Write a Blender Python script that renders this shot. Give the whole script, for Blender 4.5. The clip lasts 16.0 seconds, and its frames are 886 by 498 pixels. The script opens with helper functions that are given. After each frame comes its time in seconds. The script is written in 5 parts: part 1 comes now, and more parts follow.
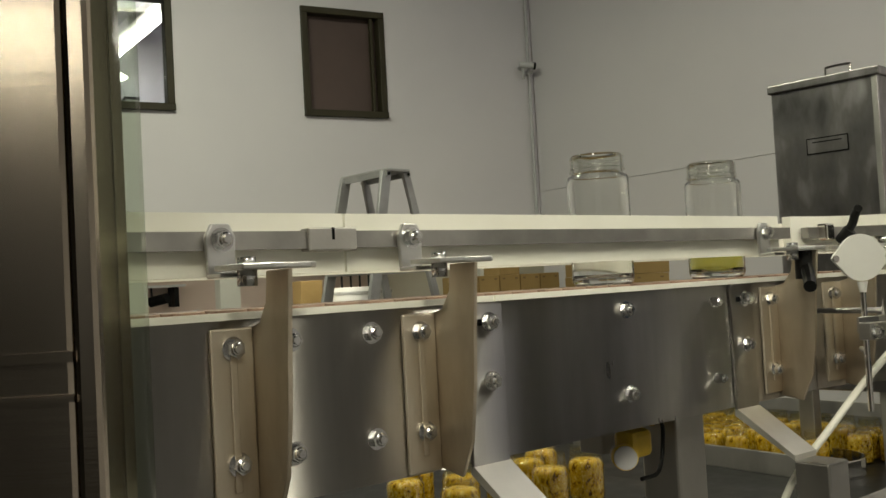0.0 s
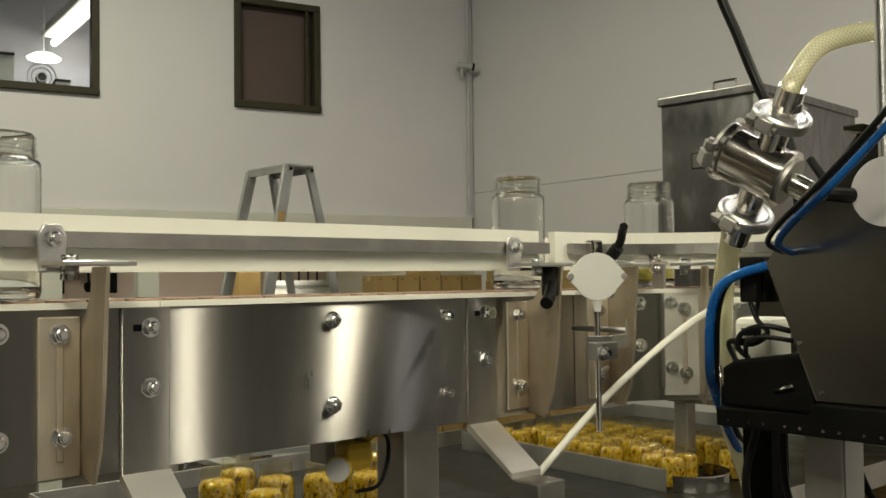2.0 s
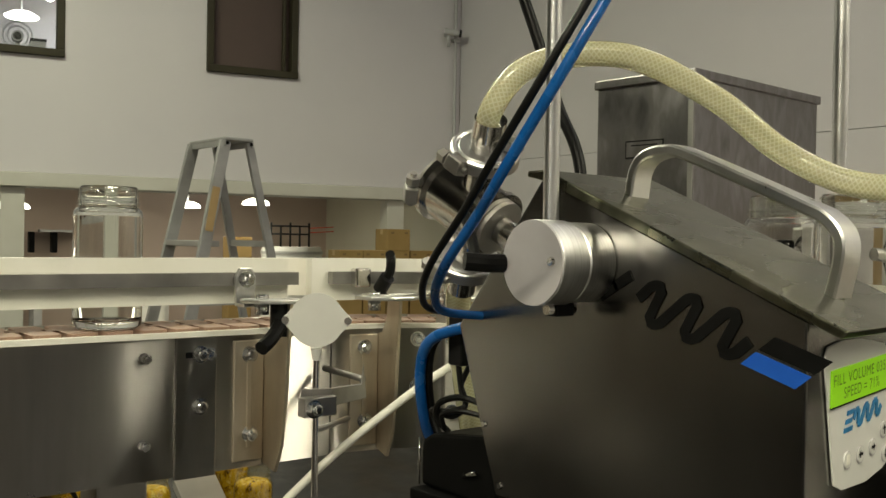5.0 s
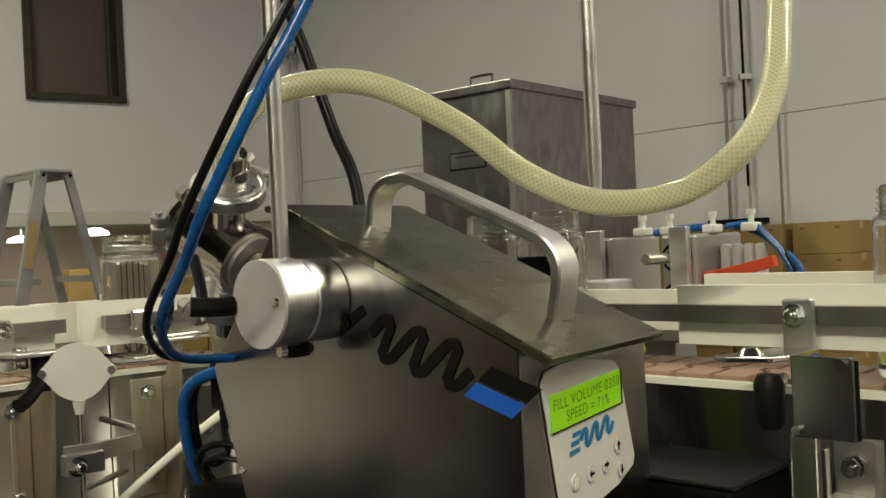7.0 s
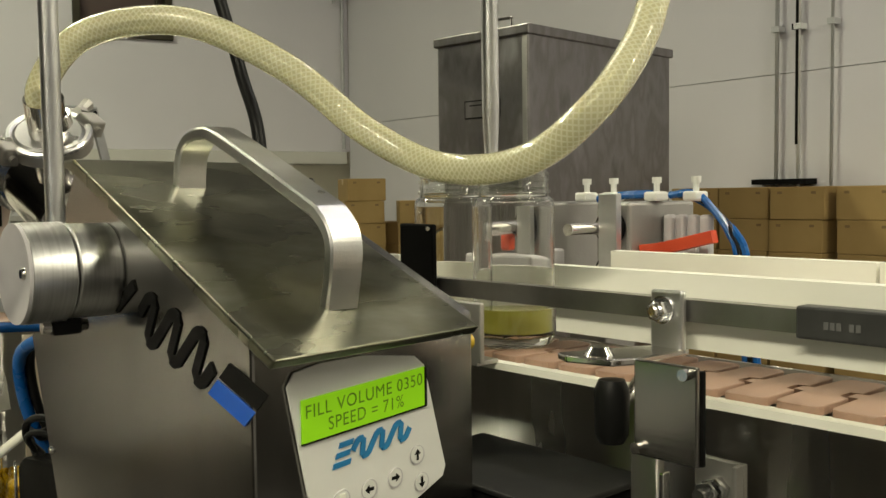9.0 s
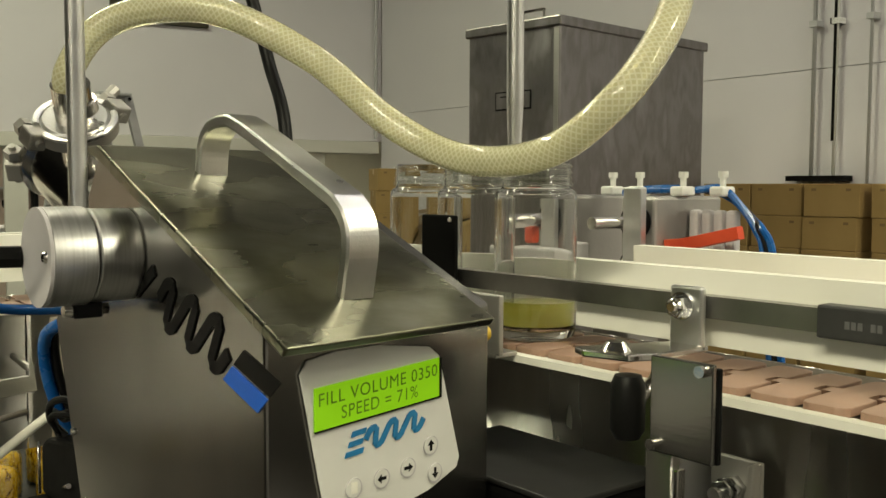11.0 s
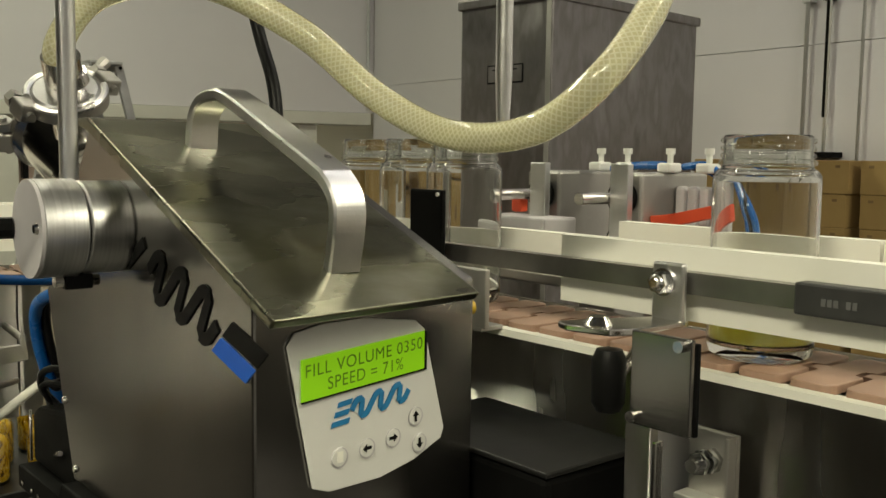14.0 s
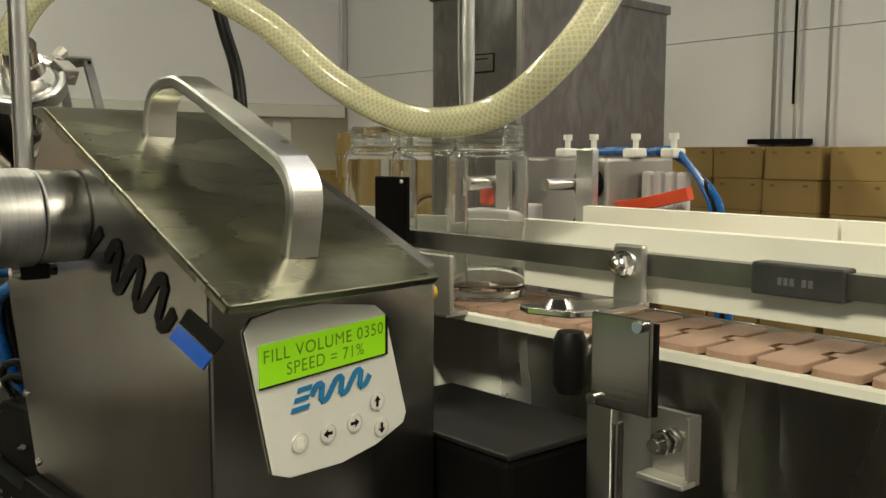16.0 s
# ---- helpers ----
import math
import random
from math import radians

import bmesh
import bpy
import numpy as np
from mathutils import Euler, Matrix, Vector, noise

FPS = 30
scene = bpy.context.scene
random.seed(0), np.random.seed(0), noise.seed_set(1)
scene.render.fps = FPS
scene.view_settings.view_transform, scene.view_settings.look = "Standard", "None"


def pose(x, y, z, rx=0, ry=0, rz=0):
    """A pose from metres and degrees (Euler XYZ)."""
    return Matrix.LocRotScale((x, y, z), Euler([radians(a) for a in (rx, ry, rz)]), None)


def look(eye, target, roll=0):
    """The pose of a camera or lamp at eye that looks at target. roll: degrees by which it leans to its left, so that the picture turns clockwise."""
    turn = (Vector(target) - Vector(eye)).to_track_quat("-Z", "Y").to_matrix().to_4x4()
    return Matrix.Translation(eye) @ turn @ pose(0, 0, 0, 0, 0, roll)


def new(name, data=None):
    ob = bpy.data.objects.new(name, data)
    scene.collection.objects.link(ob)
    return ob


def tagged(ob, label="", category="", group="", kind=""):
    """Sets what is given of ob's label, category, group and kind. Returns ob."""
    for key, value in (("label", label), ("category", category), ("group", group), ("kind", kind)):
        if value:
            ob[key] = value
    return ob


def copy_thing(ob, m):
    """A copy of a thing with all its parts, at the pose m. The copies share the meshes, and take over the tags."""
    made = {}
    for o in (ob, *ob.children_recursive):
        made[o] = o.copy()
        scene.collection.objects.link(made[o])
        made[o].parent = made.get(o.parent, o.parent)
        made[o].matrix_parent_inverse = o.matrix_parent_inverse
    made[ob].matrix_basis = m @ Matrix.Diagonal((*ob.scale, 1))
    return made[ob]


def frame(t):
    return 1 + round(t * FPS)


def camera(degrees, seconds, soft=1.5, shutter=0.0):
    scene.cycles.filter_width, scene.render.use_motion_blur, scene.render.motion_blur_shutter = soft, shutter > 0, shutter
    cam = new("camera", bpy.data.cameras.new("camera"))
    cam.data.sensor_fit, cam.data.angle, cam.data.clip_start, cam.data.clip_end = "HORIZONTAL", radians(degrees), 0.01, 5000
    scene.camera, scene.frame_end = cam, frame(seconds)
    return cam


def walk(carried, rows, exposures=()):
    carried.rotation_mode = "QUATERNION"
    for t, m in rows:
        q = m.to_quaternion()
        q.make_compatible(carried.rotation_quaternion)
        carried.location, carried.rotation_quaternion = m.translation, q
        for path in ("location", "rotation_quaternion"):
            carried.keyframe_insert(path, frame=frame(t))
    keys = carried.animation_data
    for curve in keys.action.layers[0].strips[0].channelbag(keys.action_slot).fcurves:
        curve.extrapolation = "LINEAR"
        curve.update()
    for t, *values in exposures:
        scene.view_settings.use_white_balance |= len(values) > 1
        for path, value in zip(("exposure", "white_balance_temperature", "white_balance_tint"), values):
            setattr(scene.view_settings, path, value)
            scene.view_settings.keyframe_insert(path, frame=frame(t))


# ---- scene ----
cam = camera(50.1, 16.0)
PATH = [
    (0, (-0.559, -0.535, 1.109), (0.710, 1.008, 1.183), -3.1),
    (0.5, (-0.513, -0.550, 1.102), (0.772, 0.981, 1.169), -4.4),
    (1, (-0.448, -0.604, 1.110), (0.848, 0.918, 1.176), -1.5),
    (1.5, (-0.411, -0.649, 1.110), (0.898, 0.862, 1.183), -0.9),
    (2, (-0.372, -0.675, 1.111), (0.927, 0.844, 1.177), -0.7),
    (2.5, (-0.327, -0.676, 1.111), (1.022, 0.799, 1.157), 0.0),
    (3, (-0.276, -0.665, 1.122), (1.073, 0.809, 1.202), 1.5),
    (5.5, (-0.056, -0.796, 1.192), (1.162, 0.791, 1.156), 0.8),
    (6, (-0.048, -0.810, 1.199), (1.217, 0.740, 1.201), -0.6),
    (6.5, (-0.041, -0.796, 1.202), (1.364, 0.627, 1.216), -1.1),
    (7, (-0.010, -0.805, 1.195), (1.426, 0.585, 1.192), -2.7),
    (7.5, (0.056, -0.835, 1.195), (1.457, 0.592, 1.173), -1.2),
    (8, (0.111, -0.849, 1.199), (1.470, 0.619, 1.155), -1.2),
    (8.5, (0.140, -0.853, 1.204), (1.485, 0.624, 1.097), -1.1),
    (9, (0.146, -0.849, 1.204), (1.460, 0.654, 1.091), -0.7),
    (11.5, (0.153, -0.856, 1.204), (1.407, 0.694, 1.056), 0.5),
    (12, (0.154, -0.860, 1.204), (1.400, 0.695, 1.027), 0.9),
    (12.5, (0.151, -0.857, 1.204), (1.402, 0.691, 1.005), 1.1),
    (13, (0.152, -0.861, 1.206), (1.411, 0.680, 1.010), 1.1),
    (13.5, (0.149, -0.863, 1.204), (1.416, 0.672, 1.009), 0.7),
    (14, (0.149, -0.860, 1.206), (1.423, 0.670, 1.016), 0.8),
    (14.5, (0.149, -0.862, 1.205), (1.421, 0.669, 1.009), 0.9),
    (15, (0.150, -0.861, 1.203), (1.409, 0.681, 0.998), 0.6),
    (15.5, (0.151, -0.860, 1.202), (1.436, 0.658, 0.989), 0.5),
    (16, (0.156, -0.866, 1.202), (1.464, 0.634, 0.997), 0.1),
]
walk(cam, [(t, look(eye, target, roll)) for t, eye, target, roll in PATH],
     [(0, -0.05, 6350, 10), (1, 0.06, 6450, 10), (3, 0.02, 6550, 9), (5.5, -0.08, 6600, 9), (6.5, -0.16, 6600, 9), (7, -0.18, 6600, 9), (8, -0.05, 6600, 9), (9, 0.02, 6650, 8), (12, 0.05, 6800, 6), (14, -0.10, 6650, 8), (16, 0.02, 6650, 9)])

# ---- world and light ----
world = bpy.data.worlds.new("world")
scene.world = world
world.use_nodes = True
world.node_tree.nodes["Background"].inputs[0].default_value = (0.55, 0.6, 0.7, 1)
world.node_tree.nodes["Background"].inputs[1].default_value = 0.005
scene.view_settings.exposure = 0.0


def area(name, x, y, z, sx, sy, watts, colour, rz=0.0):
    """An area lamp shining down, under a ceiling tube or, in the bay, without one."""
    lamp = bpy.data.lights.new(name, "AREA")
    lamp.shape, lamp.size, lamp.size_y, lamp.energy, lamp.color = "RECTANGLE", sx, sy, watts, colour
    ob = new(name, lamp)
    ob.matrix_world = pose(x, y, z, 0, 0, rz)
    return ob


WARM, COOL, GREENISH = (1.0, 0.94, 0.70), (0.96, 0.91, 0.98), (0.96, 0.97, 0.70)
# x, y, z, turn, watts, colour: hanging tubes near the line, weaker ones far off
# tubes 4, 5 and 7 are unseen extras that brighten the walls
TUBES = [(-1.0, -1.2, 2.4, 115, 45.0, WARM), (1.23, -2.4, 2.3, 114, 10.0, WARM), (1.40, -1.45, 2.3, 117, 17.0, WARM), (0.7, 0.75, 2.9, 0, 5.0, WARM), (0.08, 1.5, 2.85, 0, 36.0, GREENISH), (-3.1, -1.5, 1.98, 116, 9.0, WARM), (1.9, -0.2, 3.2, 90, 3.0, COOL)]


# ---- materials ----
def material(name, colour, rough=0.5, metal=0.0, spec=0.5):
    m = bpy.data.materials.new(name)
    m.use_nodes = True
    b = m.node_tree.nodes["Principled BSDF"]
    b.inputs["Base Color"].default_value = (*colour, 1)
    b.inputs["Roughness"].default_value = rough
    b.inputs["Metallic"].default_value = metal
    b.inputs["Specular IOR Level"].default_value = spec
    return m, m.node_tree, b


def noise_node(tree, scale, stretch=(1, 1, 1), detail=4.0, rough=0.55):
    co = tree.nodes.new("ShaderNodeTexCoord")
    mp = tree.nodes.new("ShaderNodeMapping")
    mp.inputs["Scale"].default_value = stretch
    n = tree.nodes.new("ShaderNodeTexNoise")
    n.inputs["Scale"].default_value = scale
    n.inputs["Detail"].default_value = detail
    n.inputs["Roughness"].default_value = rough
    tree.links.new(co.outputs["Object"], mp.inputs[0])
    tree.links.new(mp.outputs[0], n.inputs["Vector"])
    return n.outputs["Fac"]


def ramp(tree, fac, stops):
    r = tree.nodes.new("ShaderNodeValToRGB")
    r.color_ramp.elements[0].position, r.color_ramp.elements[0].color = stops[0][0], (*stops[0][1], 1)
    r.color_ramp.elements[1].position, r.color_ramp.elements[1].color = stops[-1][0], (*stops[-1][1], 1)
    for p, c in stops[1:-1]:
        e = r.color_ramp.elements.new(p)
        e.color = (*c, 1)
    tree.links.new(fac, r.inputs[0])
    return r.outputs[0]


def maprange(tree, fac, a, b, lo=0.3, hi=0.7):
    n = tree.nodes.new("ShaderNodeMapRange")
    n.inputs[1].default_value, n.inputs[2].default_value = lo, hi
    n.inputs[3].default_value, n.inputs[4].default_value = a, b
    tree.links.new(fac, n.inputs[0])
    return n.outputs[0]


def bump(tree, b, fac, strength, dist=0.001):
    n = tree.nodes.new("ShaderNodeBump")
    n.inputs["Strength"].default_value, n.inputs["Distance"].default_value = strength, dist
    tree.links.new(fac, n.inputs["Height"])
    tree.links.new(n.outputs[0], b.inputs["Normal"])


def surface(name, stops, scale, rough=(0.4, 0.6), metal=0.0, stretch=(1, 1, 1), fine=0.0, fine_scale=300.0, fine_stretch=(1, 1, 1), spec=0.5, wave=0.0, brushed=0.0):
    """A paint, plastic, metal or card with stains at one scale and grain at another."""
    m, tree, b = material(name, stops[0][1], rough[0], metal, spec)
    big = noise_node(tree, scale, stretch)
    tree.links.new(ramp(tree, big, stops), b.inputs["Base Color"])
    tree.links.new(maprange(tree, big, *rough), b.inputs["Roughness"])
    if brushed:
        g = tree.nodes.new("ShaderNodeBsdfAnisotropic")
        g.inputs["Anisotropy"].default_value = brushed
        tg = tree.nodes.new("ShaderNodeCombineXYZ")
        tg.inputs[2].default_value = 1.0
        tree.links.new(tg.outputs[0], g.inputs["Tangent"])
        # long rubbed streaks over the stains
        streak = tree.nodes.new("ShaderNodeMixRGB")
        streak.blend_type = "MULTIPLY"
        streak.inputs[0].default_value = 1.0
        tree.links.new(b.inputs["Base Color"].links[0].from_socket, streak.inputs[1])
        tree.links.new(ramp(tree, noise_node(tree, 30, (1, 1, 0.12), 5.0), [(0.3, (0.78, 0.77, 0.75)), (0.7, (1, 1, 1))]), streak.inputs[2])
        tree.links.new(streak.outputs[0], g.inputs["Color"])
        tree.links.new(b.inputs["Roughness"].links[0].from_socket, g.inputs["Roughness"])
        tree.links.new(g.outputs[0], tree.nodes["Material Output"].inputs[0])
        b = g
    if fine:
        bump(tree, b, noise_node(tree, fine_scale, fine_stretch, 3.0), fine)
    elif wave:
        bump(tree, b, noise_node(tree, 9.0, (1, 1, 1), 1.0), wave, 0.004)
    return m


def grey(v, tint=(1, 1, 1)):
    return tuple(v * t for t in tint)


STEEL_TINT = (1.0, 0.97, 0.93)
STEEL_V = surface("steel_brushed_upright", [(0.3, grey(0.44, STEEL_TINT)), (0.7, grey(0.56, STEEL_TINT))], 14, (0.26, 0.32), 1.0, (1, 1, 0.25), 0.03, 500, (0.02, 0.02, 1), brushed=-0.88)
# darker than other steel: dark reflections on the flank are put into the colour
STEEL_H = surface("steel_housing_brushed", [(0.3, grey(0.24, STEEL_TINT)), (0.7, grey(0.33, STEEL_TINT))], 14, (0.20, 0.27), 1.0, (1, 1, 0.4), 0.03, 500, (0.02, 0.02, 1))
RAIL = surface("steel_rail_scuffed", [(0.3, grey(0.30, STEEL_TINT)), (0.7, grey(0.42, STEEL_TINT))], 30, (0.34, 0.46), 1.0, (1, 1, 1), 0.05, 260)
PRINT_FAINT = surface("faint_grey_print", [(0.3, grey(0.11)), (0.7, grey(0.15))], 40, (0.5, 0.6))
FLANGE = surface("steel_flange_rubbed", [(0.3, grey(0.68, (1, 0.98, 0.92))), (0.7, grey(0.80, (1, 0.98, 0.92)))], 24, (0.50, 0.62), 1.0, (1, 1, 1), 0.06, 300)
LID = surface("lid_steel_smudged", [(0.28, (0.14, 0.14, 0.09)), (0.42, (0.25, 0.245, 0.185)), (0.52, (0.20, 0.20, 0.14)), (0.75, (0.36, 0.35, 0.29))], 24, (0.22, 0.34), 1.0, (0.5, 1, 1), 0.05, 300)
STEEL_DULL = surface("steel_dull_worn", [(0.3, grey(0.36, STEEL_TINT)), (0.5, grey(0.47, STEEL_TINT)), (0.7, grey(0.56, STEEL_TINT))], 9, (0.38, 0.58), 1.0, (1, 1, 0.5), 0.15, 300)
STEEL_SHINY = surface("steel_polished", [(0.3, grey(0.68, STEEL_TINT)), (0.7, grey(0.78, STEEL_TINT))], 20, (0.08, 0.2), 1.0, wave=0.05)
SATIN = surface("steel_satin", [(0.3, grey(0.50, STEEL_TINT)), (0.7, grey(0.62, STEEL_TINT))], 20, (0.12, 0.19), 1.0)
BRACKET = surface("steel_bracket_stained", [(0.25, (0.40, 0.33, 0.24)), (0.5, (0.60, 0.53, 0.43)), (0.75, (0.70, 0.65, 0.57))], 22, (0.42, 0.58), 1.0, (1, 1, 0.35), 0.2, 260, (1, 1, 0.05))
BOLT_STEEL = surface("steel_bolt", [(0.3, grey(0.52)), (0.7, grey(0.72))], 90, (0.14, 0.26), 1.0)


def turned(name, lo, hi, rough):
    """Lathe-turned metal about the x axis: fine rings and a highlight drawn out along the axis."""
    m, tree, b = material(name, grey(hi), rough, 1.0)
    tg = tree.nodes.new("ShaderNodeTangent")
    tg.direction_type, tg.axis = "RADIAL", "X"
    tree.links.new(tg.outputs[0], b.inputs["Tangent"])
    b.inputs["Anisotropic"].default_value = 0.7
    tree.links.new(ramp(tree, noise_node(tree, 60, (12, 0.4, 0.4)), [(0.3, grey(lo)), (0.7, grey(hi))]), b.inputs["Base Color"])
    tree.links.new(maprange(tree, noise_node(tree, 25), rough - 0.04, rough + 0.06), b.inputs["Roughness"])
    bump(tree, b, noise_node(tree, 500, (1, 0.03, 0.03), 3.0), 0.04)
    return m


ALUMINIUM = turned("aluminium_turned", 0.62, 0.78, 0.30)
HANDLE_AL = surface("aluminium_handle", [(0.3, grey(0.62)), (0.7, grey(0.76))], 30, (0.27, 0.38), 1.0, (1, 1, 1), 0.1, 600)
UHMW = surface("white_plastic", [(0.3, (0.90, 0.89, 0.80)), (0.7, (0.93, 0.92, 0.85))], 18, (0.35, 0.5), 0.0, (1, 1, 1), 0.06, 250)
TILE = surface("pink_brown_chain_plastic", [(0.3, (0.29, 0.18, 0.13)), (0.7, (0.38, 0.245, 0.18))], 40, (0.4, 0.6), 0.0, (1, 1, 1), 0.1, 400)
BLACK = surface("black_plastic", [(0.3, grey(0.004)), (0.7, grey(0.008))], 30, (0.3, 0.5), spec=0.2)
BLACK_METAL = surface("black_painted_metal", [(0.3, grey(0.004)), (0.7, grey(0.008))], 16, (0.4, 0.6), spec=0.04)
BLUE_HOSE = surface("blue_air_hose", [(0.3, (0.004, 0.075, 0.30)), (0.7, (0.008, 0.12, 0.42))], 30, (0.18, 0.32))
BLUE_PRINT = surface("blue_print", [(0.3, (0.01, 0.10, 0.55)), (0.7, (0.015, 0.13, 0.65))], 40, (0.4, 0.5))
BLUE_LIGHT = surface("blue_letter_print", [(0.3, (0.02, 0.18, 0.42)), (0.7, (0.03, 0.24, 0.5))], 40, (0.3, 0.4))
GREY_CAP = surface("grey_plastic_cap", [(0.3, (0.50, 0.48, 0.50)), (0.7, (0.58, 0.56, 0.58))], 30, (0.5, 0.6))
WHITE_PANEL = surface("keypad_white", [(0.3, (0.72, 0.72, 0.69)), (0.7, (0.78, 0.78, 0.75))], 20, (0.35, 0.45))
CARD = surface("cardboard", [(0.3, (0.27, 0.175, 0.058)), (0.7, (0.36, 0.24, 0.09))], 7, (0.7, 0.85), 0.0, (1, 1, 1), 0.15, 180, (1, 1, 0.1))
CARD_TAPE = surface("brown_tape", [(0.3, (0.40, 0.27, 0.12)), (0.7, (0.46, 0.32, 0.15))], 20, (0.3, 0.45))
CARD_DARK = surface("cardboard_shade_seam", [(0.3, (0.16, 0.10, 0.04)), (0.7, (0.22, 0.14, 0.06))], 20, (0.7, 0.85))
WALL = surface("wall_paint", [(0.3, (0.62, 0.60, 0.62)), (0.7, (0.68, 0.66, 0.67))], 1.3, (0.6, 0.75), 0.0, (1, 1, 1), 0.1, 60)
PANEL = surface("guard_steel_smudged", [(0.3, (0.36, 0.31, 0.25)), (0.5, (0.46, 0.40, 0.33)), (0.7, (0.54, 0.48, 0.42))], 11, (0.13, 0.21), 1.0, (1, 1, 0.2), 0.03, 500, (0.02, 0.02, 1), brushed=-0.25)
WALL_LOW = surface("wall_paint_cream", [(0.3, (0.60, 0.58, 0.47)), (0.7, (0.67, 0.65, 0.54))], 1.5, (0.6, 0.75), 0.0, (1, 1, 1), 0.1, 60)
WALL_BAY = surface("wall_paint_beige", [(0.3, (0.56, 0.45, 0.38)), (0.7, (0.62, 0.51, 0.44))], 1.5, (0.6, 0.75), 0.0, (1, 1, 1), 0.1, 60)
TRIM = surface("painted_trim", [(0.3, (0.55, 0.54, 0.48)), (0.7, (0.62, 0.61, 0.55))], 5, (0.5, 0.65))
FRAME = surface("window_frame_bronze", [(0.3, (0.030, 0.026, 0.013)), (0.7, (0.046, 0.040, 0.022))], 9, (0.45, 0.6), spec=0.25)
BLIND = surface("brown_window_blind", [(0.3, (0.075, 0.05, 0.042)), (0.7, (0.10, 0.068, 0.058))], 3, (0.6, 0.8))
CONCRETE = surface("concrete_floor", [(0.3, (0.055, 0.053, 0.05)), (0.7, (0.085, 0.082, 0.077))], 2.2, (0.3, 0.55), 0.0, (1, 1, 1), 0.12, 90)
DECK = surface("dark_unseen_roof", [(0.3, (0.05, 0.05, 0.05)), (0.7, (0.085, 0.085, 0.082))], 2.0, (0.6, 0.8))
# dark colour stands in for the unlit far parts of the hall
WALL_DARK = surface("unlit_hall_dark", [(0.3, (0.085, 0.08, 0.072)), (0.7, (0.12, 0.112, 0.10))], 1.5, (0.6, 0.8), 0.0, (1, 1, 1), 0.1, 60)
CEILING = surface("ceiling_paint", [(0.3, (0.60, 0.60, 0.58)), (0.7, (0.68, 0.68, 0.66))], 1.5, (0.7, 0.8))
PIPE_GREY = surface("grey_conduit", [(0.3, grey(0.42)), (0.7, grey(0.52))], 12, (0.4, 0.55))
LADDER_AL = surface("ladder_aluminium", [(0.3, grey(0.34)), (0.7, grey(0.48))], 14, (0.4, 0.6), 0.7)
RED_PLASTIC = surface("orange_red_plastic", [(0.3, (0.62, 0.06, 0.02)), (0.7, (0.72, 0.09, 0.03))], 30, (0.35, 0.5))
YELLOW = surface("yellow_plastic", [(0.3, (0.55, 0.36, 0.02)), (0.7, (0.66, 0.45, 0.04))], 30, (0.35, 0.5))
FOOD = surface("yellow_pickle_filling", [(0.33, (0.07, 0.030, 0.002)), (0.42, (0.34, 0.19, 0.008)), (0.50, (0.62, 0.41, 0.03)), (0.56, (0.36, 0.21, 0.010)), (0.62, (0.80, 0.64, 0.18)), (0.70, (0.26, 0.14, 0.006))], 150, (0.05, 0.14), 0.0, (1, 1, 0.7), 0.6, 150)
DARK_PRINT = surface("dark_print", [(0.3, grey(0.006)), (0.7, grey(0.010))], 30, (0.45, 0.55), spec=0.12)
SLEEVE = surface("dark_grey_sleeve", [(0.3, grey(0.030)), (0.7, grey(0.055))], 40, (0.35, 0.5))


def glass(name, tint, rough=0.0, ior=1.45):
    m, tree, b = material(name, tint, rough)
    b.inputs["Transmission Weight"].default_value = 1.0
    b.inputs["IOR"].default_value = ior
    return m


def film(name, tint, clear, rough=0.1, gloss=0.045):
    """A thin clear plastic or glass skin: mostly see-through, with a gloss that rises at grazing angles."""
    m, tree, b = material(name, tint, rough)
    out = tree.nodes["Material Output"]
    tr = tree.nodes.new("ShaderNodeBsdfTransparent")
    tr.inputs[0].default_value = (*clear, 1)
    gl = tree.nodes.new("ShaderNodeBsdfGlossy")
    gl.inputs["Roughness"].default_value = rough
    lw = tree.nodes.new("ShaderNodeLayerWeight")
    lw.inputs[0].default_value = 0.5
    pw = tree.nodes.new("ShaderNodeMath")
    pw.operation = "POWER"
    pw.inputs[1].default_value = 4.0
    tree.links.new(lw.outputs["Facing"], pw.inputs[0])
    fr = tree.nodes.new("ShaderNodeMath")
    fr.operation = "MULTIPLY_ADD"
    fr.inputs[1].default_value, fr.inputs[2].default_value = 0.7, gloss
    tree.links.new(pw.outputs[0], fr.inputs[0])
    mx = tree.nodes.new("ShaderNodeMixShader")
    tree.links.new(fr.outputs[0], mx.inputs[0])
    tree.links.new(tr.outputs[0], mx.inputs[1])
    tree.links.new(gl.outputs[0], mx.inputs[2])
    tree.links.new(mx.outputs[0], out.inputs[0])
    return m


RING = film("jar_thread_glass", (1, 1, 1), (0.90, 0.91, 0.89), 0.03, 0.10)
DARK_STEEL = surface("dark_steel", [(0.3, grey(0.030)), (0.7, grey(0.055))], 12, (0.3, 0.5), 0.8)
GLASS = glass("jar_glass", (0.985, 0.99, 0.975))
PANE = film("window_glass", (1, 1, 1), (0.93, 0.95, 0.94), 0.02)
OIL = glass("yellow_brine", (0.88, 0.86, 0.20), 0.04, 1.18)
OIL.node_tree.nodes["Principled BSDF"].inputs["Transmission Weight"].default_value = 0.62


